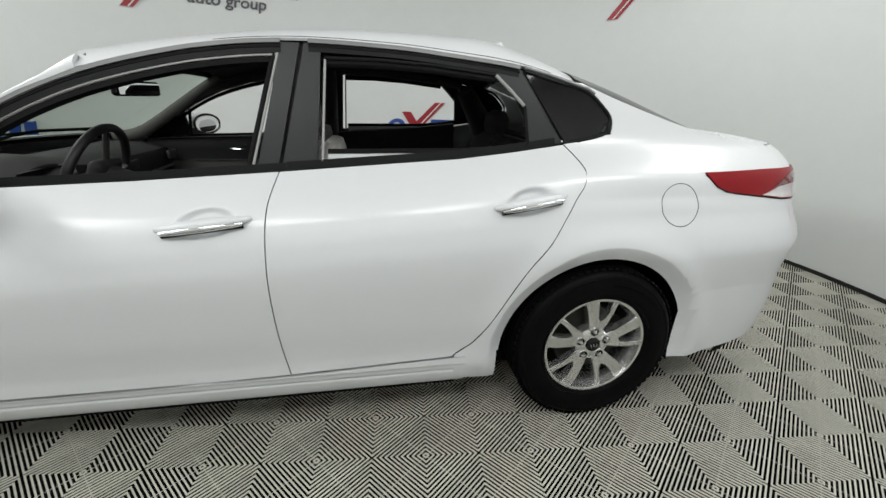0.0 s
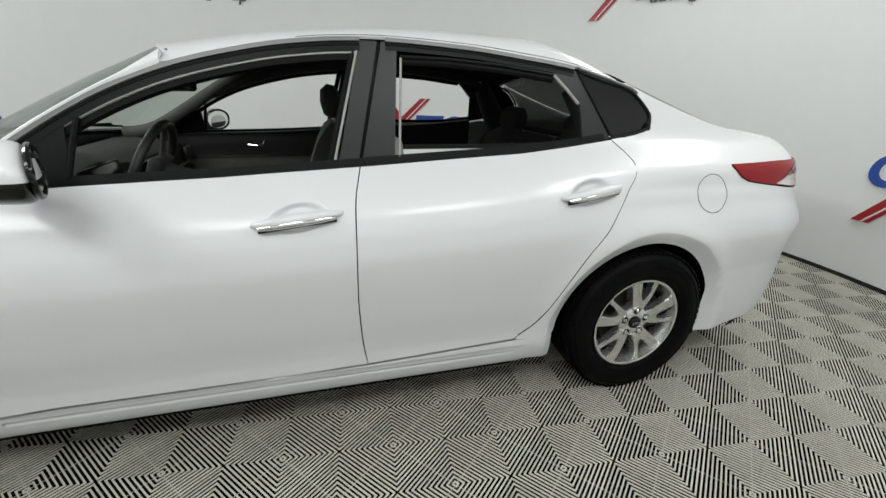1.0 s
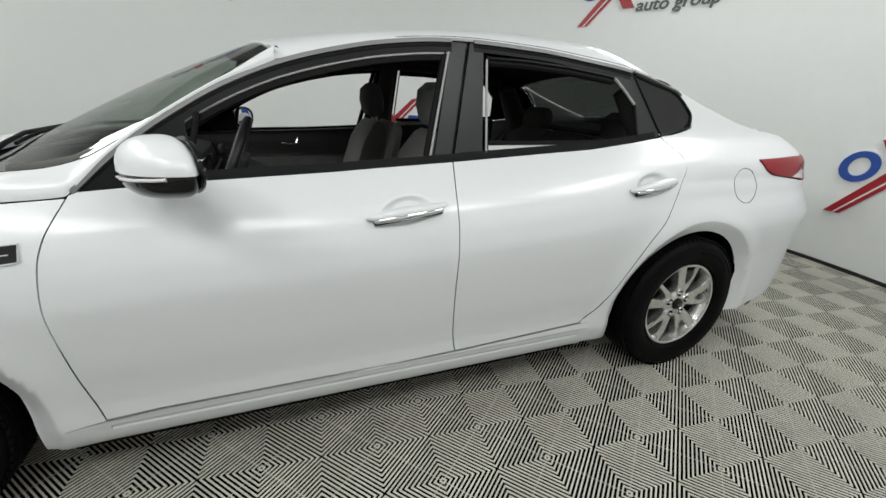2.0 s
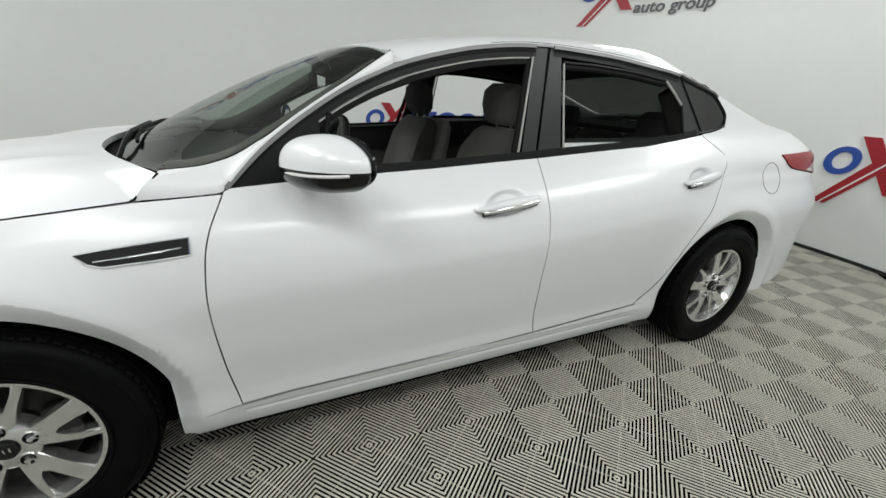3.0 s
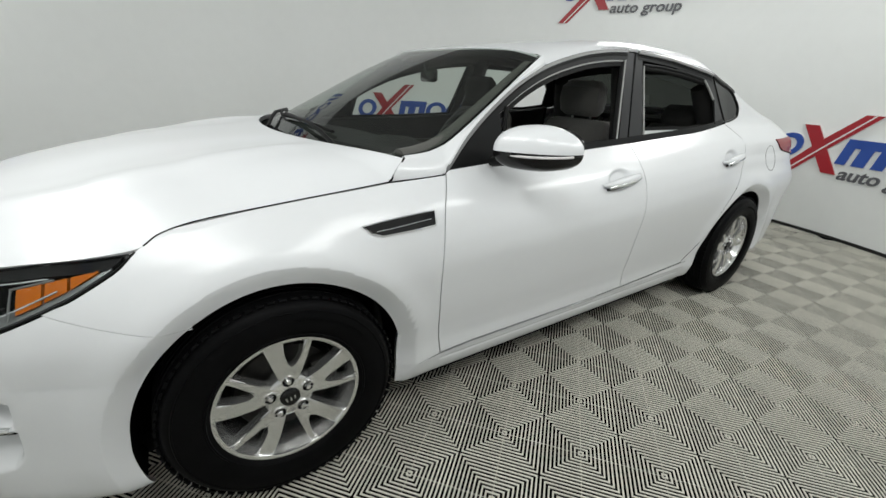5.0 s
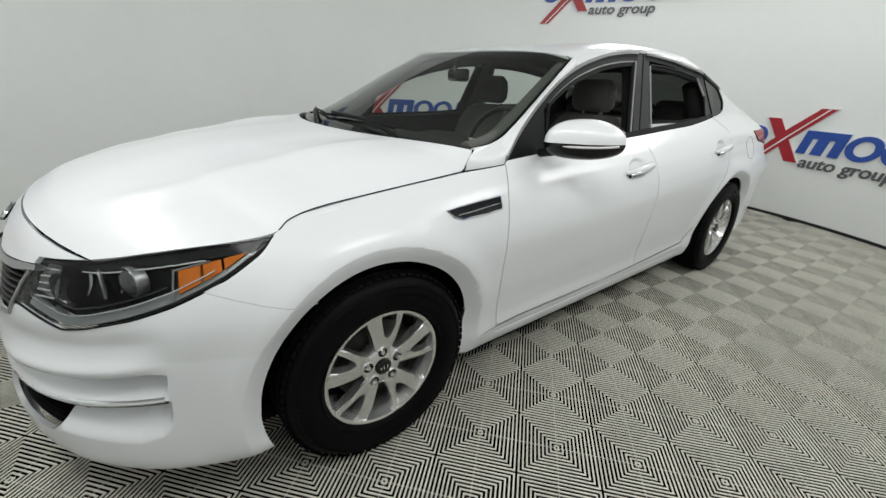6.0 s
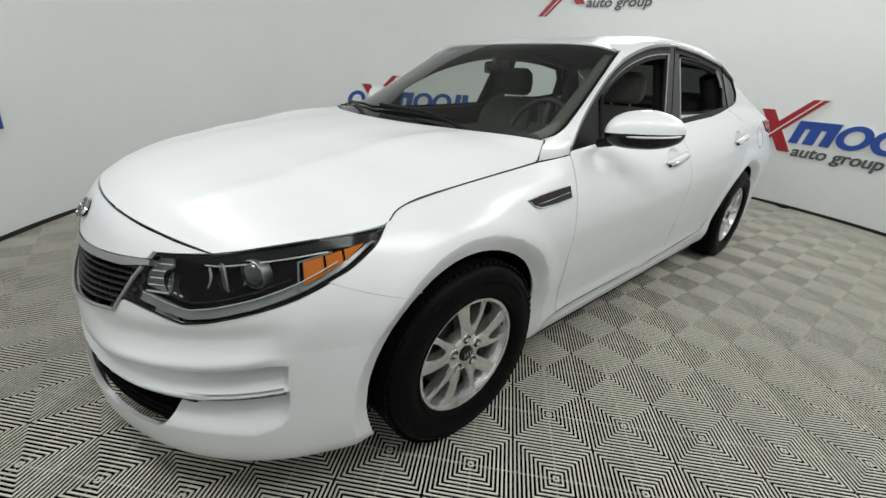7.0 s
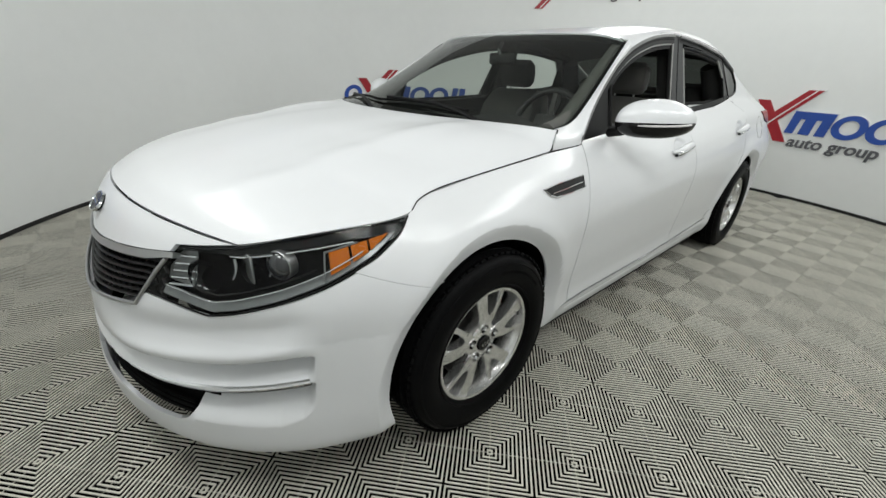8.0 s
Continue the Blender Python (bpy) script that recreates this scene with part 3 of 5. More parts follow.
def rear_door(sg):
    door = shell("rear_door", [(z_split(GAP_B, GAP_C, SILL_Z, BELT_Z), 130, 90)], dished(.982, 1.238, .912, .945), PAINT, CAR, sg, .016)
    pull_handle(door, .982, 1.238, .912, .945, sg)
    band("belt_strip", [(x, z + .026) for x, z in dense(BELT_Z[4:8], 30) if x < 1.27], .027, pane, TRIM, door, sg, .010, .006)
    rail = [(x, z) for x, z in dense(RAIL_Z, 110) if .375 < x < 1.125]
    band("bright_rail", [(x, z - .002) for x, z in rail], .013, pane, RAIL_GREY, door, sg, .008, .013, 50, "satin grey strip along the window's top")
    band("window_frame", [(x, z - .010) for x, z in rail], .030, pane, TRIM, door, sg, .02, .005, 50)
    band("frame_groove", [(x, z - .020) for x, z in rail], .005, pane, GASKET, door, sg, .004, .0075, 50)
    cover = lambda s, t: (mix(mix(.285, .371, t), mix(.395, .425, t), s), mix(1.042, ln(.39, RAIL_Z) - .012, t))
    shell("pillar_cover", [(cover, 6, 12)], pane, PILLAR, door, sg, .012, .004)
    part("channel_upright", tube_bm(chord(pane, [(mix(.413, .436, i / 6), mix(1.045, 1.368, i / 6)) for i in range(7)], .002, sg), .0045, 8), CHANNEL, door, "pale glass channel")
    top = [(.436, 1.372), (.60, 1.372), (.80, 1.361), (1.026, 1.336)]
    part("channel_top", tube_bm(chord(pane, top, .002, sg), .0065, 8), TRIM, door)
    part("gasket_top", tube_bm(chord(pane, [(x, z - .016) for x, z in top], -.012, sg), .013, 8), GASKET, door)
    part("channel_slant", tube_bm(chord(pane, [(1.026, 1.334), (1.08, 1.285), (1.130, 1.234)], .004, sg), .006, 8), CHANNEL, door, "pale glass channel")
    part("channel_rear", tube_bm(chord(pane, [(1.132, 1.232), (1.137, 1.17), (1.141, 1.10)], .002, sg), .007, 8), GASKET, door)
    # the grey-black cover between the opening and the rear pane
    bl = ((1.10, 1.141), (1.234, 1.132), (1.285, 1.08), (1.336, 1.026), (1.36, 1.0))
    br = ((1.10, 1.283), (1.334, 1.134), (1.37, 1.112))
    def dom(s, t):
        z = mix(1.105, 1.352, t)
        return mix(ln(z, bl) + .006, max(ln(z, bl) + .012, ln(z, br)), s), z - (1 - t) * .006 * (1 - s)
    shell("pillar_cover", [(dom, 8, 16)], pane, PILLAR, door, sg, .012, .004)
    inner_card("door_card", door, .36, 1.12, sg, .62)
    # the wound-down pane's top edge, its reflection put in as opaque pale colour
    g = lambda s, t: (mix(.43, 1.12, s), mix(ln(mix(.43, 1.12, s), BELT_Z) + .012, ln(mix(.43, 1.12, s), BELT_Z) + .045 - .04 * s, t))
    shell("lowered_pane", [(g, 12, 2)], pane, PANE_REFLECTION, door, sg, .0, -.012, "top of the lowered pane, its reflection put in as pale colour")
    g2 = lambda s, t: (mix(.43, 1.12, s), ln(mix(.43, 1.12, s), BELT_Z) + .045 - .04 * s + .016 * t)
    shell("pane_seal", [(g2, 12, 2)], pane, GASKET, door, sg, .006, -.010)
    return door


TRIM_EDGE = ((1.11, 1.468), (1.136, 1.478), (1.18, 1.488), (1.235, 1.455), (1.289, 1.395), (1.315, 1.345))
BACK_EDGE = ((1.09, 2.08), (1.115, 1.99), (1.136, 1.905), (1.169, 1.79), (1.256, 1.525), (1.305, 1.395), (1.33, 1.335))


QUARTER_TOP = ((1.27, 1.118), (1.28, 1.108), (1.349, 1.109), (1.46, 1.136), (1.52, 1.14), (1.90, 1.138), (2.0, 1.122), (2.15, 1.098))


def rear_quarter(sg):
    inv = sorted((x, z) for z, x in GAP_C if z <= 1.02)
    top3 = QUARTER_TOP
    ob = shell("rear_quarter", [
        (x_split(.858, 1.03, lambda x: .205, lambda x: sm(x, inv) - .003), 12, 14),
        (x_split(1.03, 1.332, lambda x: arch(x, 1.425), lambda x: sm(x, inv) - .003), 40, 36),
        (x_split(1.332, 1.785, lambda x: arch(x, 1.425), lambda x: 1.02), 64, 56),
        (x_split(1.785, 2.15, lambda x: .70, lambda x: 1.02), 24, 26),
        (lambda s, t: (mix(sm(mix(1.02, 1.115, t), GAP_C) + .002, 1.349, s), mix(1.02, mix(1.115, 1.108, s), t)), 6, 8),
        (x_split(1.349, 2.15, lambda x: 1.02, lambda x: ln(x, top3)), 40, 8),
        (lambda s, t: (mix(sm(mix(1.132, 1.318, t), TRIM_EDGE), sm(mix(1.132, 1.318, t), BACK_EDGE), s), mix(1.132, 1.318, t)), 24, 24)],
        skin, PAINT, CAR, sg, .0)
    # fuel flap: a round seam line
    if sg < 0:
        ring = [(1.698 + .076 * math.cos(2 * math.pi * i / 40), .901 + .076 * math.sin(2 * math.pi * i / 40)) for i in range(40)]
        flap = part("fuel_flap", tube_bm(chord(skin, ring, -.0006, sg), .0016, 6, closed=True), DARK, ob)
    # rear side pane with its black surround
    ql = ((1.10, 1.292), (1.331, 1.142), (1.345, 1.132))
    qt = [(x, z) for x, z in dense(RAIL_Z, 90) if 1.12 < x < 1.395]
    def dom(s, t):
        z = mix(1.112, 1.338, t)
        xl = ln(z, ql)
        xr = sm(z, ((1.112, 1.30), (1.125, 1.40), (1.145, 1.435), (1.19, 1.462), (1.235, 1.43), (1.283, 1.37), (1.338, 1.15)))
        return mix(xl, max(xl + .004, xr), s), z
    shell("quarter_pane", [(dom, 16, 20)], pane, TINT_BACKED, ob, sg, .006, .003, "dark tinted rear side pane")
    line = [(1.136, 1.352), (1.25, 1.322), (1.375, 1.29), (1.44, 1.24), (1.475, 1.19), (1.462, 1.148), (1.42, 1.13), (1.36, 1.117), (1.28, 1.104)]
    ks = list(range(len(line)))
    line = [(pw(k / 5, ks, [p[0] for p in line]), pw(k / 5, ks, [p[1] for p in line])) for k in range(5 * len(line) - 4)]
    part("pane_surround", tube_bm(chord(pane, line, .003, sg), .0075, 8), TRIM, ob)
    part("pane_gap", tube_bm(chord(pane, [(1.128, 1.350), (1.21, 1.228), (1.290, 1.106)], .006, sg), .0035, 6), GASKET, ob)
    part("bright_rail", tube_bm(chord(pane, [(1.13, 1.364), (1.25, 1.336), (1.385, 1.297), (1.41, 1.28)], .010, sg), .006, 8), RAIL_GREY, ob, "satin grey strip")
    return ob


TINT_BACKED = material("dark_tinted_glass", (0.004, 0.004, 0.004), 0.06, vary=0.03, spec=0.4)


def rocker(sg):
    S = lambda x, z: Vector((x, -(y_side(x, z) + .004 * step(z, .285, .296) - .004 * math.exp(-((z - .262) / .006) ** 2)), z))
    return shell("rocker_sill", [(x_split(-1.0, .90, lambda x: .178, lambda x: ln(x, SILL_Z) - .004), 40, 26)], S, PAINT, CAR, sg, .03)


# ---- upper body ----
WS_T = (0, .1, .2, .32, .48, .66, .85, 1)
WS_EX = (-.97, -.89, -.81, -.72, -.60, -.475, -.35, -.293)
WS_EZ = (1.013, 1.017, 1.035, 1.082, 1.158, 1.240, 1.321, 1.357)


def windscreen_edge(b):
    x = pw(b, WS_T, WS_EX)
    return Vector((x, .757 - (x + .97) * .19, pw(b, WS_T, WS_EZ)))


def windscreen_point(a, b):
    """a across from -1 (left) to 1, b from base to top."""
    e = windscreen_edge(b)
    k = 4 * b * (1 - b)
    c = Vector((mix(-1.17, -.40, b) - .006 * k, 0, mix(1.006, 1.386, b) + .024 * k))
    s = abs(a)
    return Vector((mix(c.x, e.x, s ** 2.4), e.y * a, mix(c.z, e.z, s ** mix(2.6, 5.0, step(b, .4, 1)))))


def WS_BASE(a):
    return windscreen_point(a, 0.0)


def roof_z(x):
    return pw(x, (-.45, -.40, -.25, -.1, .1, .3, .6, .9, 1.2, 1.4), (1.370, 1.386, 1.414, 1.437, 1.460, 1.479, 1.492, 1.488, 1.452, 1.389))


def roof_point(a, b):
    """A gentle crown that rolls over at the shoulders into the rails."""
    x = mix(-.40 + .105 * a * a, 1.40 - .07 * a * a, b)
    ze = sm(max(-.287, min(1.391, x)), RAIL_Z) + .002
    ye = abs(pane(x, ze).y) + .012
    zc = roof_z(x)
    s = abs(a)
    fall = mix(mix(.62 * s ** 4 + .38 * s ** 14, .30 * s ** 2.5 + .70 * s ** 12, step(x, -.32, .1)), s ** 2.6, step(x, .95, 1.36))
    return Vector((x, ye * a, zc - (zc - ze) * fall))


def whole(name, S, nu, nv, mat, label="", thick=.012, off=0.0, parent=None):
    return shell(name, [(lambda s, t: (2 * s - 1, t), nu, nv)], S, mat, parent or CAR, -1, thick, off, label)


def pillar_a(sg):
    """The painted pillar between windscreen and door opening, from the fender's end up to the roof."""
    outer = ((0, -1.03, .945), (.1, -.93, .949), (.18, -.832, .9555), (.21, -.82, .967), (.34, -.72, 1.069), (.50, -.583, 1.17), (.68, -.439, 1.255), (.90, -.34, 1.299), (1.0, -.293, 1.320))

    def S(a, b):
        t = min(1.0, max(0.0, a))
        x = pw(t, [o[0] for o in outer], [o[1] for o in outer]); z = pw(t, [o[0] for o in outer], [o[2] for o in outer])
        o = Vector((x, mix(skin(x, z).y, pane(x, z).y - .014, step(t, .16, .24)), z))
        i = windscreen_edge(t)
        i = Vector((i.x, -i.y - .006, i.z + .003))
        m = o.lerp(i, b)
        return m + Vector((-.12, -.45, .80)) * mix(.010, .009, step(t, .5, 1.0)) * 6.75 * b * (1 - b) ** 2
    return shell("a_pillar", [(lambda s, t: (s, t), 60, 8)], S, PAINT, CAR, sg, .012)


HOOD_EDGE = ((0, -2.14, .791), (.2, -1.92, .824), (.32, -1.72, .838), (.355, -1.685, .842), (.41, -1.64, .866), (.48, -1.57, .884), (.62, -1.40, .905), (.92, -1.036, .944))


def hood_point(a, b):
    """a across from -1 to 1, b from the nose back."""
    T = [h[0] for h in HOOD_EDGE]
    q = min(b, .92)
    e = skin(pw(q, T, [h[1] for h in HOOD_EDGE]), pw(q, T, [h[2] for h in HOOD_EDGE]))
    if b > .92:
        e = e.lerp(Vector((-.976, -.765, 1.008)), (b - .92) / .08)
    xc = mix(-2.222, -1.225, b)
    zc = pw(b, (0, .08, .25, .55, 1), (.822, .870, .923, .982, 1.022))
    s = abs(a)
    crease = .008 * math.exp(-((s - .62) / .06) ** 2) * step(b, .05, .3) - .006 * math.exp(-((s - .40) / .13) ** 2) * step(b, .1, .4)
    return Vector((mix(xc, e.x, s ** 2.2), abs(e.y) * a, zc - (zc - e.z) * s ** mix(2.5, 9.0, step(b, .55, .95)) + crease * (1 - step(b, .85, 1))))


def deck_point(a, b):
    """The boot lid's top: a across, b from the rear window to the lip."""
    s = abs(a)
    f = backlight_point(s, 1.0)
    r = skin(2.8 - .65 * s, 1.093 + .005 * s)
    q = skin(mix(1.905, 2.15, b), ln(mix(1.905, 2.15, b), QUARTER_TOP))
    e = f.lerp(Vector((r.x, abs(r.y), r.z)), b)
    k = s ** 6
    p = Vector((mix(e.x, q.x, k), mix(abs(e.y), abs(q.y), k), mix(e.z + .010 * math.sin(math.pi * b), q.z, k)))
    return Vector((p.x, math.copysign(p.y, a) if s > 1e-9 else 0.0, p.z))


def backlight_point(a, b):
    """The rear window: a across, b from the roof down."""
    z = mix(1.33, 1.128, b)
    x = sm(z, BACK_EDGE)
    e = skin(x, z)
    xc, zc = mix(1.40, 2.0, b), mix(1.388, 1.146, b) + .03 * 4 * b * (1 - b)
    s = abs(a)
    return Vector((mix(xc, x, s ** 2.4), (abs(e.y) - .004) * a, mix(zc, z + .002, s ** 2.6)))


both(front_fender)
both(front_door)
both(rear_door)
both(rear_quarter)
both(rocker)
both(pillar_a)
hood = whole("hood", hood_point, 60, 60, PAINT, thick=.02)
roof = shell("roof", [(lambda s, t: (math.sin(math.pi * (s - .5)), t), 72, 60)], roof_point, PAINT, CAR, -1, .01)
for sg in (-1, 1):
    part("roof_gap", tube_bm([roof_point(sg * .990, mix(.24, .94, i / 60)) for i in range(61)], .0014, 6), GASKET, roof)
trunk = whole("trunk_lid", deck_point, 40, 20, PAINT, thick=.012)
ws = whole("windscreen", windscreen_point, 40, 24, GLASS, "clear green-tinged windscreen glass", .0, -.001)
ws.visible_shadow = False
bl = whole("rear_window", backlight_point, 32, 16, TINT, "dark tinted rear window", .0, .0)
# black border round the windscreen and the cowl panel with two wipers
for sg in (-1, 1):
    part("windscreen_edge", tube_bm([windscreen_point(sg * .995, .94 * i / 20) + Vector((0, 0, -.004)) for i in range(21)], .0075, 8), GASKET, ws)
band_top = lambda a, b: windscreen_point(a, mix(.90, 1.0, b))
shell("shade_band", [(lambda s, t: (2 * s - 1, t), 40, 4)], band_top, GASKET, ws, -1, .0, -.007)
band_low = lambda a, b: windscreen_point(a, mix(0.0, .05, b))
shell("frit_band", [(lambda s, t: (2 * s - 1, t), 40, 4)], band_low, GASKET, ws, -1, .0, -.007)


def cowl_point(a, b):
    h = hood_point(a * .99, 1.0)
    w = WS_BASE(a)
    return Vector((mix(h.x - .03, w.x + .01, b), mix(h.y, w.y, b), mix(h.z - .03, w.z - .006, b)))


cowl = whole("cowl_panel", cowl_point, 40, 6, DARK, "black plastic cowl below the windscreen", .0)
for yy, reach in ((-.52, .62), (.10, .56)):
    piv = cowl_point(yy / .757, .6) + Vector((0, 0, .012))
    tip = windscreen_point((yy + reach) / .757 * .95, .09) + Vector((-.012, 0, .018))
    mid = piv.lerp(tip, .45) + Vector((-.006, 0, .028))
    arm = part("wiper", tube_bm([piv, piv.lerp(mid, .5) + Vector((0, 0, .008)), mid, tip], .008, 8), TRIM, cowl)
    blade = [windscreen_point(mix(yy + .08, yy + reach + .08, i / 8) / .757 * .93, .075 + .02 * math.sin(math.pi * i / 8)) + Vector((-.006, 0, .010)) for i in range(9)]
    part("wiper_blade", tube_bm(blade, .006, 6), GASKET, arm)
for sg in (-1, 1):
    part("hood_gap", tube_bm([hood_point(sg * .999, mix(.915, 1.0, i / 12)) + Vector((.004, sg * .001, .0015)) for i in range(13)], .0034, 6), GASKET, hood)
    part("fender_gap", tube_bm([hood_point(sg * .9995, mix(.37, .93, i / 50)) + Vector((0, sg * .0012, -.0005)) for i in range(51)], .0019, 6), GASKET, hood)
# shark-fin aerial
fin = prism_bm([(0, 0), (.16, 0), (.155, .025), (.135, .052), (.12, .050), (.055, .018)], -.010, .010, Matrix.Translation((1.09, 0, roof_point(0, .84).z - .004)) @ Matrix.Rotation(radians(90), 4, "X"))
part("aerial_fin", fin, PAINT, CAR)


# ---- nose ----
HL_UP = ((-2.31, .752), (-2.303, .767), (-2.132, .789), (-2.018, .812), (-1.875, .830), (-1.687, .838))
HL_LOW = ((-2.40, .612), (-2.375, .640), (-2.33, .640), (-2.279, .635), (-2.196, .622), (-2.138, .635), (-2.04, .666), (-1.942, .703), (-1.876, .732), (-1.819, .757), (-1.727, .806), (-1.687, .837))
GR_UP = ((-2.7, .690), (-2.6, .702), (-2.465, .725), (-2.31, .750))
GR_LOW = ((-2.7, .527), (-2.654, .533), (-2.498, .578), (-2.40, .605))
HOOD_FRONT = ((-2.7, .820), (-2.6, .820), (-2.448, .816), (-2.307, .808), (-2.14, .791))
POCKET_TOP = ((-2.7, .43), (-2.44, .445), (-2.319, .468), (-2.136, .498), (-2.0, .523), (-1.95, .523))
BLADE = ((-2.7, .385), (-2.45, .385), (-2.331, .392), (-2.149, .414), (-1.955, .445))
POCKET_LOW = ((-2.7, .262), (-2.45, .275), (-2.30, .295), (-2.15, .302), (-2.036, .302), (-1.985, .325), (-1.955, .36))
LG_TOP = ((-2.7, .345), (-2.45, .352), (-2.36, .366), (-2.245, .384))
LG_LOW = ((-2.7, .288), (-2.45, .285), (-2.36, .278), (-2.29, .283), (-2.26, .30), (-2.245, .33))


def bumper_point(u, z):
    p = skin(u, z)
    if u > -1.93:
        return p
    if z >= ln(u, POCKET_TOP):                       # a soft ridge over the pocket and a hollow below the headlight
        h = z - ln(u, POCKET_TOP)
        ridge = .010 * math.exp(-((h - .022) / .020) ** 2) - .010 * math.exp(-((h - .085) / .035) ** 2)
        ridge *= step(-u, 1.93, 2.06) * (1 - step(-u, 2.35, 2.6)) * step(h, 0, .006)
        q = (p - Vector((-1.2, 0, z))).normalized()
        return p + q * ridge
    if z < .2:
        return p
    top, mid, low = ln(u, POCKET_TOP), ln(u, BLADE), ln(u, POCKET_LOW)
    side_wall = 1 - step(u, -1.978, -1.957)
    depth = 0.0
    if mid <= z <= top:
        h = (top - z) / max(.01, top - mid)
        depth = .105 * (step(h, 0, .13) if h < .13 else ((1 - h) / .87) ** 1.2) * (1 - .85 * step(-u, 2.05, 2.42))
    elif low <= z < mid:
        h = (z - low) / max(.01, mid - low)
        depth = .11 * h ** 1.5 * (1 - step(h, .90, .99))
        depth *= 1 - .5 * step(-u, 2.3, 2.6)
    if depth * side_wall == 0:
        return p
    d = skin(u - .004, z) - skin(u + .004, z)
    n = Vector((d.y, -d.x, 0)).normalized()
    if n.dot(Vector((p.x + 1.2, p.y, 0))) < 0:
        n = -n
    return p - n * depth * side_wall


def u_at(x, z=.45):
    """The skin's own coordinate at which it reaches x."""
    if x > -1.7:
        return x
    lo, hi = -2.1, -1.7
    for _ in range(30):
        m = (lo + hi) / 2
        lo, hi = (m, hi) if skin(m, z).x < x else (lo, m)
    return (lo + hi) / 2


U_ARCH = u_at(-1.4025 - ARCH_R)


def front_bumper(sg):
    top = lambda u: (ln(u, GR_LOW) - .012 if u < -2.40 else ln(u, HL_LOW) - .004) if u < -1.868 else ln(u, SEAM_F) - .0005
    bot = lambda u: ln(u, ((-2.7, .175), (-2.3, .172), (-2.0, .172), (-1.79, .19)))
    def behind(s, t):
        u = mix(-1.94, U_ARCH, s)
        z = mix(bot(u), top(u), t)
        ue = u_at(-1.4025 - math.sqrt(ARCH_R ** 2 - (z - ARCH_Z) ** 2)) if z < ARCH_Z else U_ARCH
        return mix(-1.94, ue, s), z
    return [(x_split(-2.7, -2.245, bot, lambda u: ln(u, LG_LOW)), 40, 16),
            (x_split(-2.7, -2.245, lambda u: ln(u, LG_TOP), top), 40, 44),
            (x_split(-2.245, -1.94, bot, top), 90, 120),
            (behind, 40, 60),
            (x_split(U_ARCH, -1.61, lambda u: min(arch(skin(u, .45).x, -1.4025), top(u) - .002), top), 36, 24)]


bumper = new("front_bumper")
bumper.parent = CAR
for sg in (-1, 1):
    cover = shell("bumper_cover", front_bumper(sg), bumper_point, PAINT, bumper, sg, .012)
    # the white nose panel between grille and hood
    shell("nose_panel", [(x_split(-2.7, -2.15, lambda u: (ln(u, GR_UP) if u < -2.31 else ln(u, HL_UP)) + .003, lambda u: ln(u, HOOD_FRONT) - .003), 40, 8)], skin, PAINT, bumper, sg, .012)
    # lower grille: a dark recess with bars
    inset = lambda u, z: skin(u, z) + Vector((.05, 0, 0))
    shell("lower_grille", [(x_split(-2.7, -2.225, lambda u: ln(u, LG_LOW) - .02, lambda u: ln(u, LG_TOP) + .02), 24, 4)], inset, DARK, bumper, sg, .0)
    for k in range(3):
        zz = .297 + .018 * k
        pts = [skin(mix(-2.7, -2.27, i / 12), zz) + Vector((.03, 0, 0)) for i in range(13)]
        part("grille_bar", tube_bm([(p.x, p.y * (1 if sg < 0 else -1), p.z) for p in pts], .006, 6), DARK, bumper)
    # the bright blade across the side pocket
    pts = [skin(u, ln(u, BLADE) + .004) for u in [mix(-2.44, -1.968, i / 24) for i in range(25)]]
    part("pocket_blade", tube_bm([(p.x, (p.y + .004) * (1 if sg < 0 else -1), p.z) for p in pts], lambda t: .0075 * min(1, .35 + 1.4 * t), 8), CHROME, bumper, "thin chrome blade")
    part("blade_gap", tube_bm([(q.x + .004, (q.y + .008) * (1 if sg < 0 else -1), q.z - .010) for q in pts], lambda t: .0065 * min(1, .35 + 1.4 * t), 8), GLOSSBLACK, bumper)

GRILLE_BLACK = material("grille_black", (0.004, 0.004, 0.004), 0.4, vary=0.1, scale=30, spec=0.2)
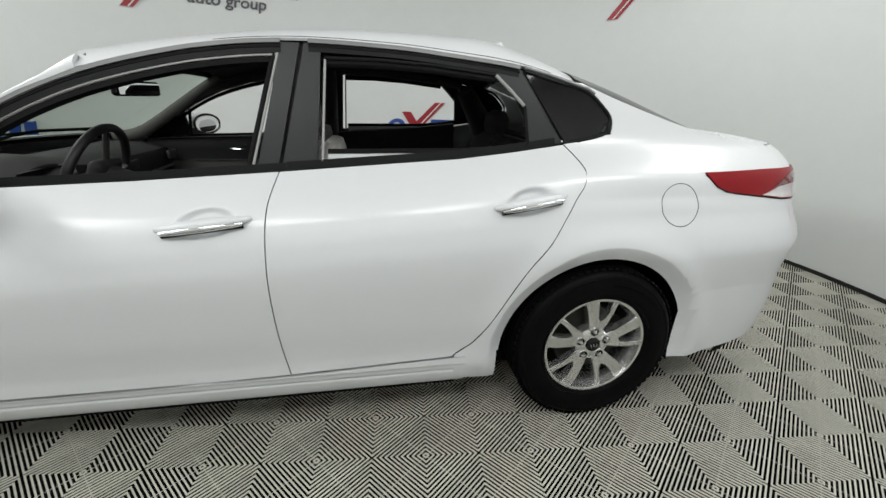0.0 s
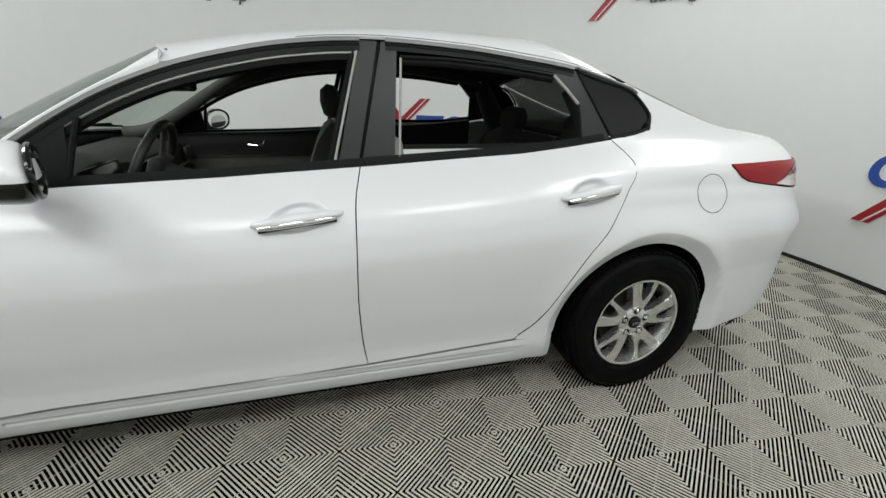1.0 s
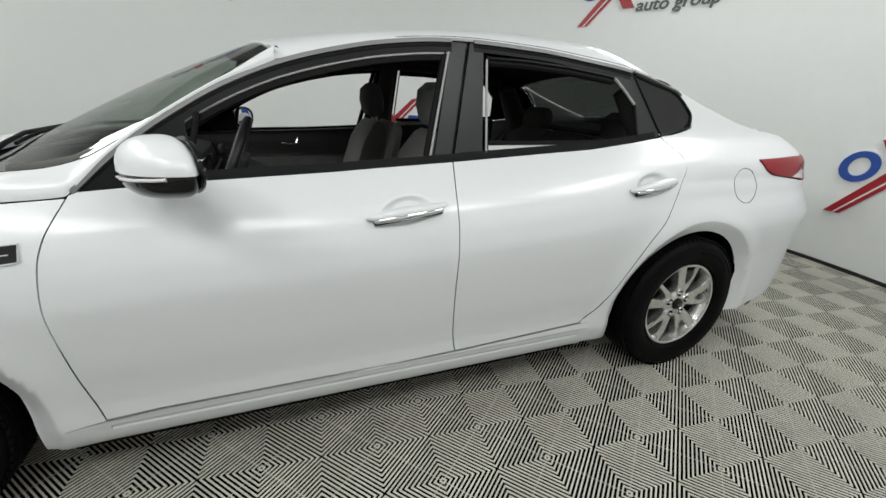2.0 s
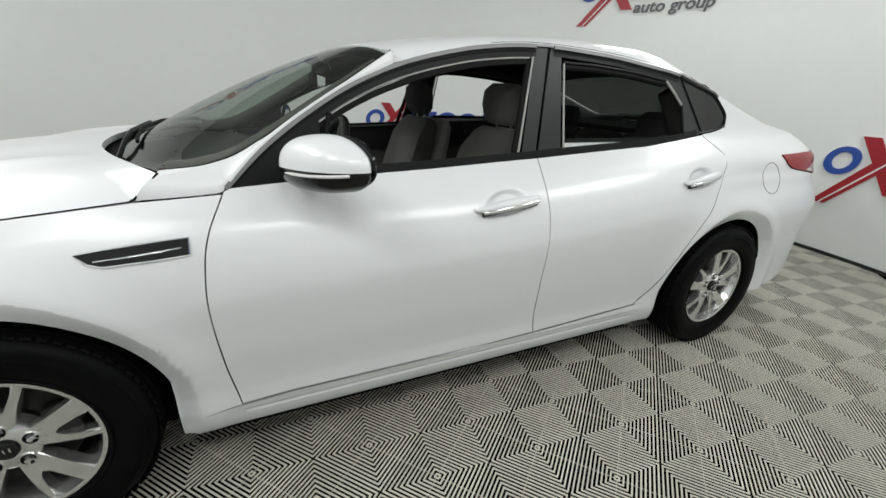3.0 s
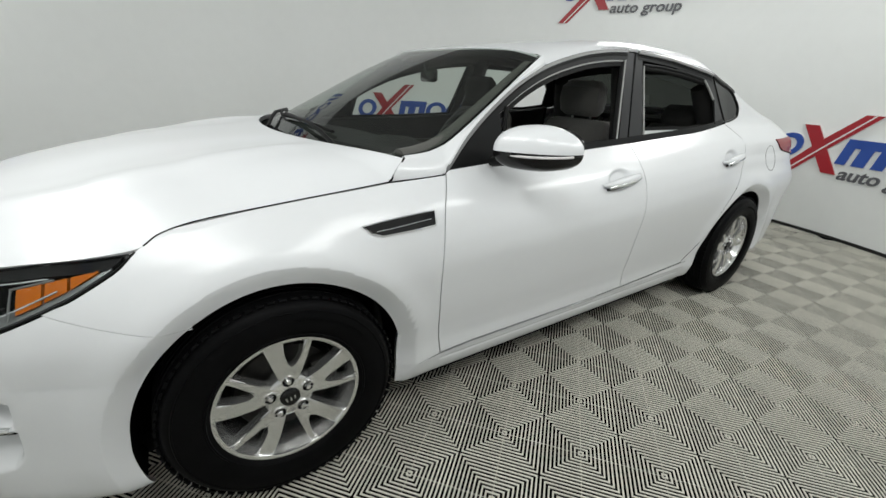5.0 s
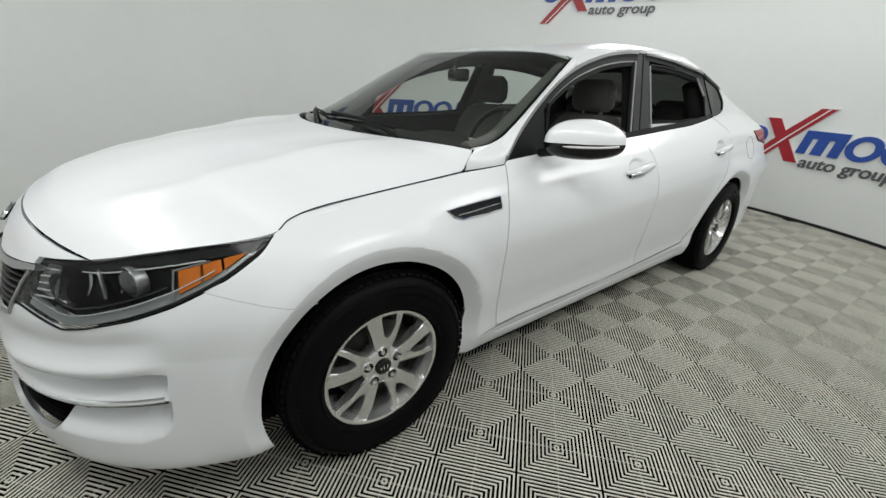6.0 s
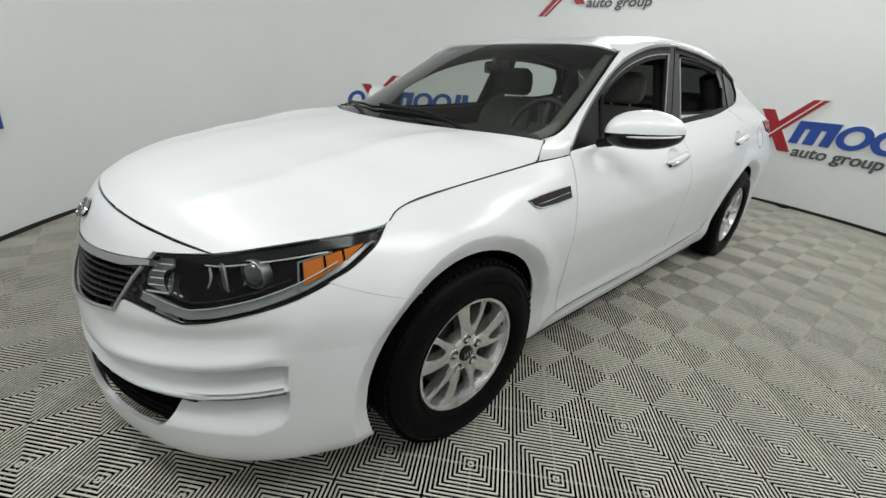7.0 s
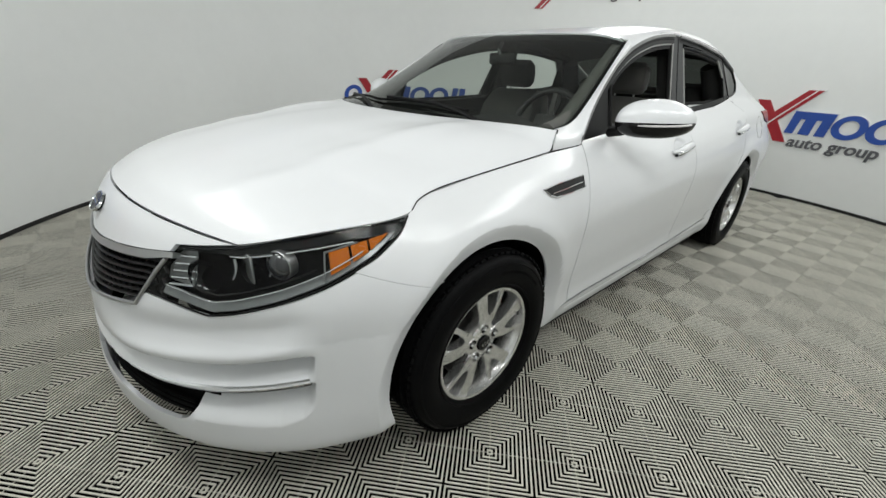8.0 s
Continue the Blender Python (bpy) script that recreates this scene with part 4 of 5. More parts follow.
# upper grille: dark woven mesh in a bright frame
grille = new("radiator_grille")
grille.parent = CAR
grille["label"] = "black mesh radiator grille in a chrome frame"
for sg in (-1, 1):
    m = 1 if sg < 0 else -1
    back = lambda u, z: skin(u, z) + Vector((.045, 0, 0))
    shell("grille_back", [(x_split(-2.7, -2.33, lambda u: ln(u, GR_LOW) - .01, lambda u: ln(u, GR_UP) + .01), 20, 6)], back, DARK, grille, sg, .0)
    for k in range(8):
        f = (k + .5) / 8
        pts = [skin(u, mix(ln(u, GR_LOW), ln(u, GR_UP), f)) + Vector((.016, 0, 0)) for u in [mix(-2.7, -2.335 - .06 * (1 - f), i / 14) for i in range(15)]]
        part("grille_bar", tube_bm([(p.x, p.y * m, p.z) for p in pts], .0065, 6, flat=.7), GRILLE_BLACK, grille)
    for k in range(13):
        u0 = -2.69 + k * .028
        pts = [skin(min(-2.34, u0 + .012 * (j % 2)), mix(ln(u0, GR_LOW) + .004, ln(u0, GR_UP) - .004, j / 8)) + Vector((.022, 0, 0)) for j in range(9)]
        part("grille_rib", tube_bm([(p.x, p.y * m, p.z) for p in pts], .005, 5), GRILLE_BLACK, grille)
    upper = shell("grille_frame", [(x_split(-2.7, -2.30, lambda u: ln(u, GR_UP) - .019 + .008 * step(u, -2.4, -2.3), lambda u: ln(u, GR_UP) + .001), 26, 3)], skin, SATIN, grille, sg, .02, .004, "chrome upper bar")
    low = [skin(u, ln(u, GR_LOW) - .006) for u in [mix(-2.7, -2.40, i / 14) for i in range(15)]] + [skin(-2.375, .645), skin(-2.345, .70), skin(-2.32, .735)]
    part("grille_frame", tube_bm([(p.x - .002, p.y * m, p.z) for p in low], .0055, 8), SATIN, grille, "chrome lower edge")
    # short black strokes put in as dark reflections on the chrome bar
    for k, u in enumerate((-2.655, -2.60, -2.545)):
        part("frame_reflection", tube_bm(chord(skin, [(u, ln(u, GR_UP) - .020), (u + .022, ln(u, GR_UP) - .006)], .003, sg), .003, 6), GLOSSBLACK, grille)
# the maker's badge, drawn as a plain oval
p = skin(-2.7, .765)
nrm = Vector((-.76, 0, .65)).normalized()
rot = nrm.to_track_quat("Z", "X").to_matrix().to_4x4()
bm_ = Matrix.Translation(p + nrm * .004) @ rot @ Matrix.Diagonal((.55, 1, 1, 1))
badge = part("badge", lathe_bm([(.001, .006), (.050, .006), (.054, .003), (.054, -.004)], bm_, 40), GLOSSBLACK, CAR, "dark oval badge with a bright rim")
part("badge_rim", lathe_bm([(.050, .002), (.052, .009), (.058, .009), (.060, .002)], bm_, 40), CHROME, badge, "chrome rim")
part("badge_bar", box_bm((.012, .06, .004), (0, 0, 0), .001, 1, bm_ @ Matrix.Translation((0, 0, .008))), CHROME, badge)


def headlight(sg):
    lamp = new("headlight")
    lamp.parent = CAR
    lamp["label"] = "black headlight with projector lens and amber reflector under a clear cover"
    lo = lambda u: ln(u, HL_LOW)
    hi = lambda u: ln(u, HL_UP) if u > -2.31 else ln(u, ((-2.40, .612), (-2.375, .655), (-2.345, .705), (-2.31, .752)))
    dom = x_split(-2.395, -1.69, lambda u: lo(u) + .003, lambda u: max(lo(u) + .004, hi(u) - .003))
    deep = lambda d: (lambda u, z: skin(u, z) + Vector((.75 * d * step(-u, 1.7, 2.1), d * mix(.8, .45, step(-u, 1.9, 2.3)), 0)))
    shell("housing", [(dom, 60, 12)], deep(.055), DARK, lamp, sg, .0)
    cover = shell("lens_cover", [(dom, 60, 12)], skin, LENS, lamp, sg, .0, .0, "clear lamp cover")
    cover.visible_shadow = False
    m = 1 if sg < 0 else -1
    flip = lambda q: [(v.x, v.y * m, v.z) for v in q]
    # dark eyebrow along the top, bright gutter along the bottom
    shell("eyebrow", [(x_split(-2.30, -1.70, lambda u: max(lo(u) + .01, hi(u) - mix(.012, .030, step(u, -2.3, -2.0))), lambda u: max(lo(u) + .012, hi(u) - .004)), 50, 3)], deep(.012), TRIM, lamp, sg, .02)
    part("eyebrow_line", tube_bm(flip([deep(.010)(u, hi(u) - mix(.016, .034, step(u, -2.3, -2.0))) for u in [mix(-2.16, -1.86, i / 30) for i in range(31)]]), .0026, 6), CHROME, lamp)
    part("top_line", tube_bm(flip([deep(.006)(u, hi(u) - .006) for u in [mix(-2.28, -1.70, i / 30) for i in range(31)]]), .0028, 6), TRIM, lamp)
    gut = [deep(.014)(u, lo(u) + .013) for u in [mix(-2.32, -1.74, i / 40) for i in range(41)]]
    shell("bright_gutter", [(x_split(-2.33, -1.74, lambda u: lo(u) + .006, lambda u: lo(u) + mix(.025, .012, step(u, -1.95, -1.74))), 44, 4)], lambda u, z: deep(.010 + .5 * (z - lo(u)))(u, z), LIGHTGUIDE, lamp, sg, .008, 0, "pale grey light guide")
    part("gutter_edge", tube_bm(flip([v + Vector((.002, .004, .016)) for v in gut[:34]]), .0022, 6), CHROME, lamp)
    # pale reflector panels beside the bowls
    for u0, z0, z1 in ((-2.165, .702, .748), (-2.078, .716, .758)):
        part("reflector_panel", tube_bm(flip([deep(.034)(u0 + .006 * math.sin(3 * k / 6), mix(z0, z1, k / 6)) for k in range(7)]), .0034, 6, flat=.5), SATIN, lamp)
    shell("inner_reflector", [(x_split(-2.335, -2.262, lambda u: lo(u) + .034, lambda u: hi(u) - .016), 8, 6)], deep(.034), LIGHTGUIDE, lamp, sg, .004, 0, "silver inner reflector")
    part("cover_rim", tube_bm(flip([skin(u, lo(u) + .002) for u in [mix(-2.395, -1.69, i / 50) for i in range(51)]]), .0026, 6), GASKET, lamp)
    # amber side reflector in three steps
    for a, b in ((-1.925, -1.875), (-1.868, -1.825), (-1.818, -1.765)):
        shell("amber_reflector", [(x_split(a, b, lambda u: lo(u) + .018, lambda u: max(lo(u) + .022, mix(hi(u) - .046, hi(u) - .03, step(u, -1.93, -1.76)))), 6, 6)], deep(.012), AMBER, lamp, sg, .012, 0, "amber reflector")
    part("amber_frame", tube_bm(flip([deep(.010)(-1.94, lo(-1.94) + .012), deep(.010)(-1.936, hi(-1.94) - .044), deep(.01)(-1.85, hi(-1.85) - .036)]), .0028, 6), LIGHTGUIDE, lamp)
    # projector bowls and their lenses
    for u, z, r in ((-2.05, .745, .036),):
        c = deep(.03)(u, z)
        d = Vector((-.9, -.42 if u > -2.1 else -.25, .02)).normalized()
        mm = Matrix.Translation((c.x, c.y * m, c.z)) @ Vector((d.x, d.y * m, d.z)).to_track_quat("Z", "Y").to_matrix().to_4x4()
        bowl = part("projector", lathe_bm([(r * .6, -.02), (r * .95, .004), (r * 1.0, .008), (r * 1.05, .006), (r * 1.05, -.02)], mm, 32), SATIN, lamp)
        part("projector_lens", lathe_bm([(r * .92, .0), (r * .8, .012), (r * .5, .020), (.0005, .023)], mm, 32), DARKGLASS, bowl, "dark glass projector lens")
    for k in range(5):
        zz = .668 + .017 * k
        part("reflector_step", tube_bm(flip([deep(.022)(-2.32 + .012 * k * .3, zz), deep(.030)(-2.285, zz + .001), deep(.04)(-2.26, zz)]), .0035, 6), CHROME, lamp)
    for u, z, r in ((-2.235, .698, .046), (-2.115, .722, .030)):
        q = deep(.046)(u, z)
        w = Vector((-.80, -.58, .05)).normalized()
        mm = Matrix.Translation((q.x, q.y * m, q.z)) @ Vector((w.x, w.y * m, w.z)).to_track_quat("Z", "Y").to_matrix().to_4x4()
        part("reflector_bowl", lathe_bm([(r, .016), (r * .92, .006), (r * .7, -.006), (r * .4, -.012), (.001, -.014)], mm, 24), GLOSSBLACK, lamp)
    part("inner_lip", tube_bm(flip([deep(.030)(u, lo(u) + .040) for u in [mix(-2.26, -1.96, i / 24) for i in range(25)]]), .003, 6), GLOSSBLACK, lamp)
    part("divider", box_bm((.006, .05, .07), (0, 0, 0), .002, 1, Matrix.Translation((deep(.03)(-2.125, .735).x, deep(.03)(-2.125, .735).y * m, .735))), SATIN, lamp)


LIGHTGUIDE = material("pale_light_guide", (0.22, 0.225, 0.225), 0.28, metal=0.55, vary=0.12, scale=30, bump=0.1, bump_scale=200)
DARKGLASS = material("projector_glass", (0.03, 0.03, 0.033), 0.04, coat=1.0, vary=0.03)
both(headlight)


# ---- tail ----
DARKRED = material("dark_red_lens", (0.10, 0.006, 0.008), 0.15, coat=1.0, vary=0.05)

def rear_bumper(sg):
    return [(x_split(1.785, 2.8, lambda u: ln(u, ((1.78, .235), (1.9, .262), (2.1, .285), (2.3, .29), (2.8, .29))), lambda u: .70), 60, 30)]


rb = new("rear_bumper")
rb.parent = CAR
for sg in (-1, 1):
    shell("bumper_cover", rear_bumper(sg), skin, PAINT, rb, sg, .0)
    shell("lower_valance", [(x_split(2.0, 2.8, lambda u: .20, lambda u: ln(u, ((1.9, .262), (2.1, .285), (2.3, .29), (2.8, .29)))), 30, 6)], lambda u, z: skin(u, z) + Vector((-.03, .02, 0)), DARK, rb, sg, .0)
    shell("boot_face", [(x_split(2.152, 2.8, lambda u: .70, lambda u: 1.093), 30, 16)], skin, PAINT, trunk, sg, .012)
    t_up = ((1.806, 1.010), (2.0, 1.016), (2.35, 1.012))
    t_lo = ((1.806, 1.006), (1.83, .965), (1.862, .942), (1.95, .925), (2.08, .905), (2.35, .890))
    tl = shell("tail_light", [(x_split(1.806, 2.34, lambda u: ln(u, t_lo), lambda u: ln(u, t_up)), 44, 12)], skin, RED, CAR, sg, .006, .006, "red tail light with a pale lower corner")
    shell("reversing_lens", [(x_split(1.98, 2.30, lambda u: ln(u, t_lo) + .003, lambda u: ln(u, ((1.98, .924), (2.06, .952), (2.15, .958), (2.3, .958)))), 16, 6)], skin, CLEARLENS, tl, sg, .003, .0085, "pale reversing lens")
    shell("dark_step", [(x_split(2.03, 2.30, lambda u: ln(u, ((2.03, .948), (2.06, .955), (2.15, .961), (2.3, .961))), lambda u: ln(u, ((2.03, .950), (2.08, .975), (2.15, .998), (2.3, 1.006)))), 12, 4)], skin, DARKRED, tl, sg, .003, .0082)
    part("lamp_gap", tube_bm(chord(skin, [(u, ln(u, t_up) + .001) for u in [mix(1.806, 2.33, i / 20) for i in range(21)]], .002, sg), .0025, 6), GASKET, tl)
    part("lamp_gap", tube_bm(chord(skin, [(u, ln(u, t_lo) - .001) for u in [mix(1.806, 2.33, i / 20) for i in range(21)]], .002, sg), .003, 6), GASKET, tl)


# ---- wheels ----
def build_wheel():
    """An alloy wheel whose outer face looks along local +z; the hub is at the origin."""
    w = new("wheel")
    w.parent = CAR
    w["label"] = "silver alloy wheel with five forked spokes and a black tyre"
    R0, RR = .335, .2115
    I = Matrix()
    prof = [(RR + .002, -.085), (RR + .012, -.098), (.255, -.104), (.300, -.100), (.322, -.088), (.331, -.070), (R0, -.04), (R0, 0), (R0, .04), (.331, .070), (.322, .086), (.312, .0965), (.300, .100), (.285, .1035), (.265, .1045), (.245, .102), (.230, .096), (RR + .008, .090), (RR + .002, .082)]
    tyre = part("tyre", lathe_bm(prof, I, 96), RUBBER, w, "black rubber tyre")
    # tread: shoulder blocks and circumferential ribs standing proud
    b = None
    for k in range(72):
        a = 2 * math.pi * k / 72
        for h, wd in ((.068, .020), (-.068, .020)):
            b = box_bm((.007, .019, .030), (0, 0, 0), 0, 1, Matrix.Rotation(a, 4, "Z") @ Matrix.Translation((.3295, 0, h)) @ Matrix.Rotation(radians(22 if h > 0 else -22), 4, "Y"), bm=b)
    part("shoulder_tread", b, RUBBER, tyre, smooth=False)["kind"] = "stuff"
    b = None
    for h in (-.036, -.012, .012, .036):
        b = lathe_bm([(.333, h - .009), (.339, h - .008), (.339, h + .008), (.333, h + .009)], I, 96, bm=b)
    part("centre_tread", b, RUBBER, tyre)
    part("sidewall_ring", lathe_bm([(.298, .0995), (.299, .1022), (.303, .1022), (.305, .0975)], I, 72, lathe_bm([(.222, .094), (.223, .0975), (.227, .0985), (.229, .0955)], I, 72)), RUBBER, tyre)
    b = None
    for k in range(26):
        a = .5 + k * .034
        b = box_bm((.011, .0035, .0015), (0, 0, 0), 0, 1, Matrix.Rotation(a, 4, "Z") @ Matrix.Translation((.276, 0, .1050)), bm=b)
    part("sidewall_lettering", b, RUBBER, tyre, smooth=False)["kind"] = "stuff"
    rim = part("rim", lathe_bm([(.150, -.080), (.175, -.082), (.185, .02), (.190, .062), (.2005, .078), (.2005, .083), (.206, .0855), (.2115, .085), (.2125, .078), (.2085, .070), (.2085, -.085), (.150, -.085)], I, 72), ALLOY, w)
    # five forked spokes: a broad flat leg and a narrow one with a slot between them
    def ray(a, r, shift=0.0):
        return (r * math.cos(a) - shift * math.sin(a), r * math.sin(a) + shift * math.cos(a))

    def spoke(a):
        n = a - radians(29)
        out = [ray(n, .046, -.012), ray(n, .10, -.0095), ray(n, .150, -.0095), ray(n, .2045, -.0115), ray(n, .2055, 0), ray(n, .2045, .0115), ray(n, .160, .0085), ray(n, .118, .0085)]
        out += [ray(a - radians(16), .098, 0), ray(a, .118, -.015), ray(a, .160, -.020), ray(a, .2045, -.026), ray(a, .2055, 0), ray(a, .2045, .030), ray(a, .150, .024), ray(a, .10, .0185), ray(a, .046, .0135)]
        b = prism_bm(out, .040, .0765, bevel=.0058)
        for v in b.verts:                                # the face is dished towards the hub
            r = math.hypot(v.co.x, v.co.y)
            v.co.z -= .010 * (1 - step(r, .04, .15))
        part("forked_spoke", b, ALLOY, w)
    for k in range(5):
        spoke(2 * math.pi * k / 5 + radians(90))
    part("hub", lathe_bm([(.0005, .068), (.060, .068), (.070, .062), (.074, .050), (.074, .02)], I, 40), ALLOY, w)
    cap = part("hub_cap", lathe_bm([(.0005, .0785), (.024, .078), (.0285, .075), (.030, .066)], I, 32), GLOSSBLACK, w, "gloss black hub cap")
    for dx, rot in ((-.012, 8), (0, 0), (.012, -8)):
        part("cap_mark", box_bm((.003, .015, .001), (0, 0, 0), 0, 1, Matrix.Translation((dx, 0, .0788)) @ Matrix.Rotation(radians(rot), 4, "Z")), CHROME, cap)
    for k in range(5):
        a = 2 * math.pi * k / 5 + radians(90 - 8)
        mm = Matrix.Translation((.0575 * math.cos(a), .0575 * math.sin(a), 0))
        nut = part("lug_nut", lathe_bm([(.0005, .079), (.007, .0785), (.0095, .074), (.0095, .060)], mm, 6), CHROME, w, "chrome wheel nut")
        # flat black ring round the nut: a recess's shade put in as colour
        part("nut_shade_ring", lathe_bm([(.010, .0688), (.0165, .0692), (.0185, .0665)], mm, 20), DARK, w)
        part("nut_rim", lathe_bm([(.0165, .066), (.0170, .0715), (.0195, .0715), (.0205, .066)], mm, 20), ALLOY, w)
    part("brake_disc", lathe_bm([(.05, .012), (.145, .012), (.148, .008), (.148, -.008), (.05, -.008)], I, 48), STEEL, w)
    part("wheel_back", lathe_bm([(.0005, -.03), (.185, -.03), (.186, -.06)], I, 32), DARK, w)
    part("brake_caliper", box_bm((.075, .13, .07), (.118, .0, .01), .015, 2), STEEL, w)
    part("tyre_valve", tube_bm([(.182, .03, .070), (.172, .028, .082)], .004, 6), GASKET, w)
    return w


def stand(x, sg, spin):
    m = Matrix.Translation((x, sg * .802, .335)) @ Matrix.Rotation(radians(90 if sg < 0 else -90), 4, "X") @ Matrix.Rotation(radians(spin), 4, "Z")
    return m


wheel = build_wheel()
bpy.context.view_layer.update()
wheel.matrix_basis = stand(-1.4025, -1, 9)
for x, sg, spin in ((1.427, -1, 8), (-1.4025, 1, 40), (1.427, 1, 20)):
    copy_thing(wheel, stand(x, sg, spin))
for xa in (-1.4025, 1.425):
    both(lambda sg, xa=xa: arch_liner(xa, sg))

# dark underside, and added black filler blocks that stop see-through behind the panels
part("underbody", box_bm((4.0, 1.50, .06), (.10, 0, .225), .02, 2), DARK, CAR, smooth=False)
part("engine_bay_filler", box_bm((.95, .94, .50), (-1.58, 0, .47), .05, 2), DARK, CAR, smooth=False)
part("nose_filler", box_bm((.12, .9, .40), (-2.05, 0, .50), .04, 2), DARK, CAR, smooth=False)
part("boot_filler", box_bm((.90, .94, .60), (1.85, 0, .52), .05, 2), DARK, CAR, smooth=False)
for sg in (-1, 1):
    part("sill_filler", box_bm((1.85, .10, .16), (-.05, sg * .78, .255), .01, 1), DARK, CAR, smooth=False)


# ---- cabin ----
cabin = new("cabin_trim")
cabin.parent = CAR
part("cabin_floor", box_bm((2.2, 1.44, .05), (.2, 0, .32), .01, 1), INTERIOR, cabin, smooth=False)
part("firewall", box_bm((.05, 1.40, .55), (-1.02, 0, .62), .01, 1), INTERIOR, cabin, smooth=False)
part("rear_bulkhead", box_bm((.05, 1.34, .70), (1.42, 0, .68), .01, 1, None), INTERIOR, cabin, smooth=False)
part("parcel_shelf", box_bm((.56, 1.26, .03), (1.66, 0, 1.07), .01, 1), INTERIOR, cabin, smooth=False)
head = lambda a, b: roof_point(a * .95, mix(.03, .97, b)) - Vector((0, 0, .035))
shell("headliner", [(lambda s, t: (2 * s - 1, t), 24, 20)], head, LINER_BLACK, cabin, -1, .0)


def pillar_trim(sg):
    top = lambda b: windscreen_point(sg * .955, b) + Vector((.03, -sg * .015, -.02))
    part("a_pillar_trim", tube_bm([top(i / 12) for i in range(13)], lambda t: .036 - .010 * t, 10), LINER, cabin, "pale grey pillar lining")
    pts = [(mix(.285, .345, i / 8), sg * (abs(pane(.31, mix(.6, 1.40, i / 8)).y) - .060), mix(.55, 1.40, i / 8)) for i in range(9)]
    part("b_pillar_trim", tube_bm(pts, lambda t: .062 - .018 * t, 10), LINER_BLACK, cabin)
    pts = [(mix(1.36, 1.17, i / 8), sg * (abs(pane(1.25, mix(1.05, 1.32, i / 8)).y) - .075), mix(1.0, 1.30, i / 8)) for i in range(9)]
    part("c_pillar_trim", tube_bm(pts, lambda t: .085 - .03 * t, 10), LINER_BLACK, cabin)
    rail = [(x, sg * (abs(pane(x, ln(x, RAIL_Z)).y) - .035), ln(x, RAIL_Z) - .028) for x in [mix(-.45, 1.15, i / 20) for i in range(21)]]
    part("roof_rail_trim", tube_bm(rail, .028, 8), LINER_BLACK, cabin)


both(pillar_trim)
# dashboard
dash = bmesh.new()
rows = []
prof = [(-1.03, .95), (-.92, .985), (-.80, .985), (-.70, .975), (-.645, .945), (-.63, .90), (-.64, .82), (-.66, .70), (-.70, .58)]
for i in range(25):
    y = mix(-.71, .71, i / 24)
    hood_up = .045 * math.exp(-((y + .37) / .17) ** 2)
    rows.append([dash.verts.new((x - .10 * (abs(y) / .71) ** 2 * (1 if k < 4 else .3) + (.0 if k < 2 else -.02 * step(abs(y), .45, .71)), y, z + (hood_up if 1 < k < 5 else 0) - .012 * (abs(y) / .7) ** 2)) for k, (x, z) in enumerate(prof)])
for p, q in zip(rows, rows[1:]):
    for k in range(len(prof) - 1):
        dash.faces.new((p[k], p[k + 1], q[k + 1], q[k]))
dashboard = part("dashboard", dash, INTERIOR, cabin)
part("centre_screen", box_bm((.015, .22, .12), (-.622, 0, .88), .006, 2), GLOSSBLACK, dashboard)
for sy in (-.18, .18, -.62, .62):
    part("air_vent", box_bm((.02, .10, .05), (-.632, sy, .90), .008, 2), INTERIOR_GREY, dashboard)
part("instrument_panel", box_bm((.02, .28, .10), (-.635, -.37, .93), .01, 2, Matrix.Rotation(radians(-15), 4, "Y")), GLOSSBLACK, dashboard)
part("dash_strip", tube_bm([(-.628 - .02 * (y / .7) ** 2, y, .835) for y in [mix(-.66, .66, i / 20) for i in range(21)]], .008, 6), SATIN, dashboard)
part("centre_console", box_bm((1.0, .24, .28), (-.18, 0, .52), .04, 3), INTERIOR_GREY, cabin)
part("gear_lever", tube_bm([(-.38, 0, .66), (-.38, 0, .74), (-.375, 0, .80)], lambda t: .014 + .012 * step(t, .6, .9), 10), LEATHER, cabin)
# steering wheel
smx = Matrix.Translation((-.475, -.37, .955)) @ Matrix.Rotation(radians(-68), 4, "Y")
stw = new("steering_wheel")
stw.parent = cabin
ring = [smx @ Vector((.182 * math.cos(2 * math.pi * i / 48), .187 * math.sin(2 * math.pi * i / 48), 0)) for i in range(48)]
part("wheel_ring", tube_bm(ring, .0165, 10, closed=True), LEATHER, stw)
part("wheel_boss", box_bm((.13, .16, .05), (0, 0, 0), .02, 3, smx @ Matrix.Translation((0, 0, -.02))), INTERIOR, stw)
for a in (0, 180, 270):
    d = Vector((math.sin(radians(a)) * -1, math.cos(radians(a)), 0))
    part("wheel_spoke", tube_bm([smx @ (d * .05 + Vector((0, 0, -.02))), smx @ (d * .18)], .016, 8, flat=.6), INTERIOR_GREY if a == 270 else SATIN, stw)
part("steering_column", tube_bm([smx @ Vector((0, 0, -.03)), smx @ Vector((0, 0, -.22))], .05, 12), INTERIOR, stw)
# inner mirror
im = part("inner_mirror", box_bm((.035, .24, .062), (-.44, -.02, 1.265), .015, 3, Matrix.Rotation(radians(-18), 4, "Z")), GLOSSBLACK, cabin)
part("mirror_stem", tube_bm([(-.45, -.015, 1.275), (-.448, 0, 1.31), (-.425, 0, 1.345)], .012, 8), GLOSSBLACK, im)
part("mirror_face", box_bm((.002, .215, .046), (-.44, -.02, 1.265), .0, 1, Matrix.Rotation(radians(-18), 4, "Z") @ Matrix.Translation((.0185, 0, 0))), MIRROR, im)


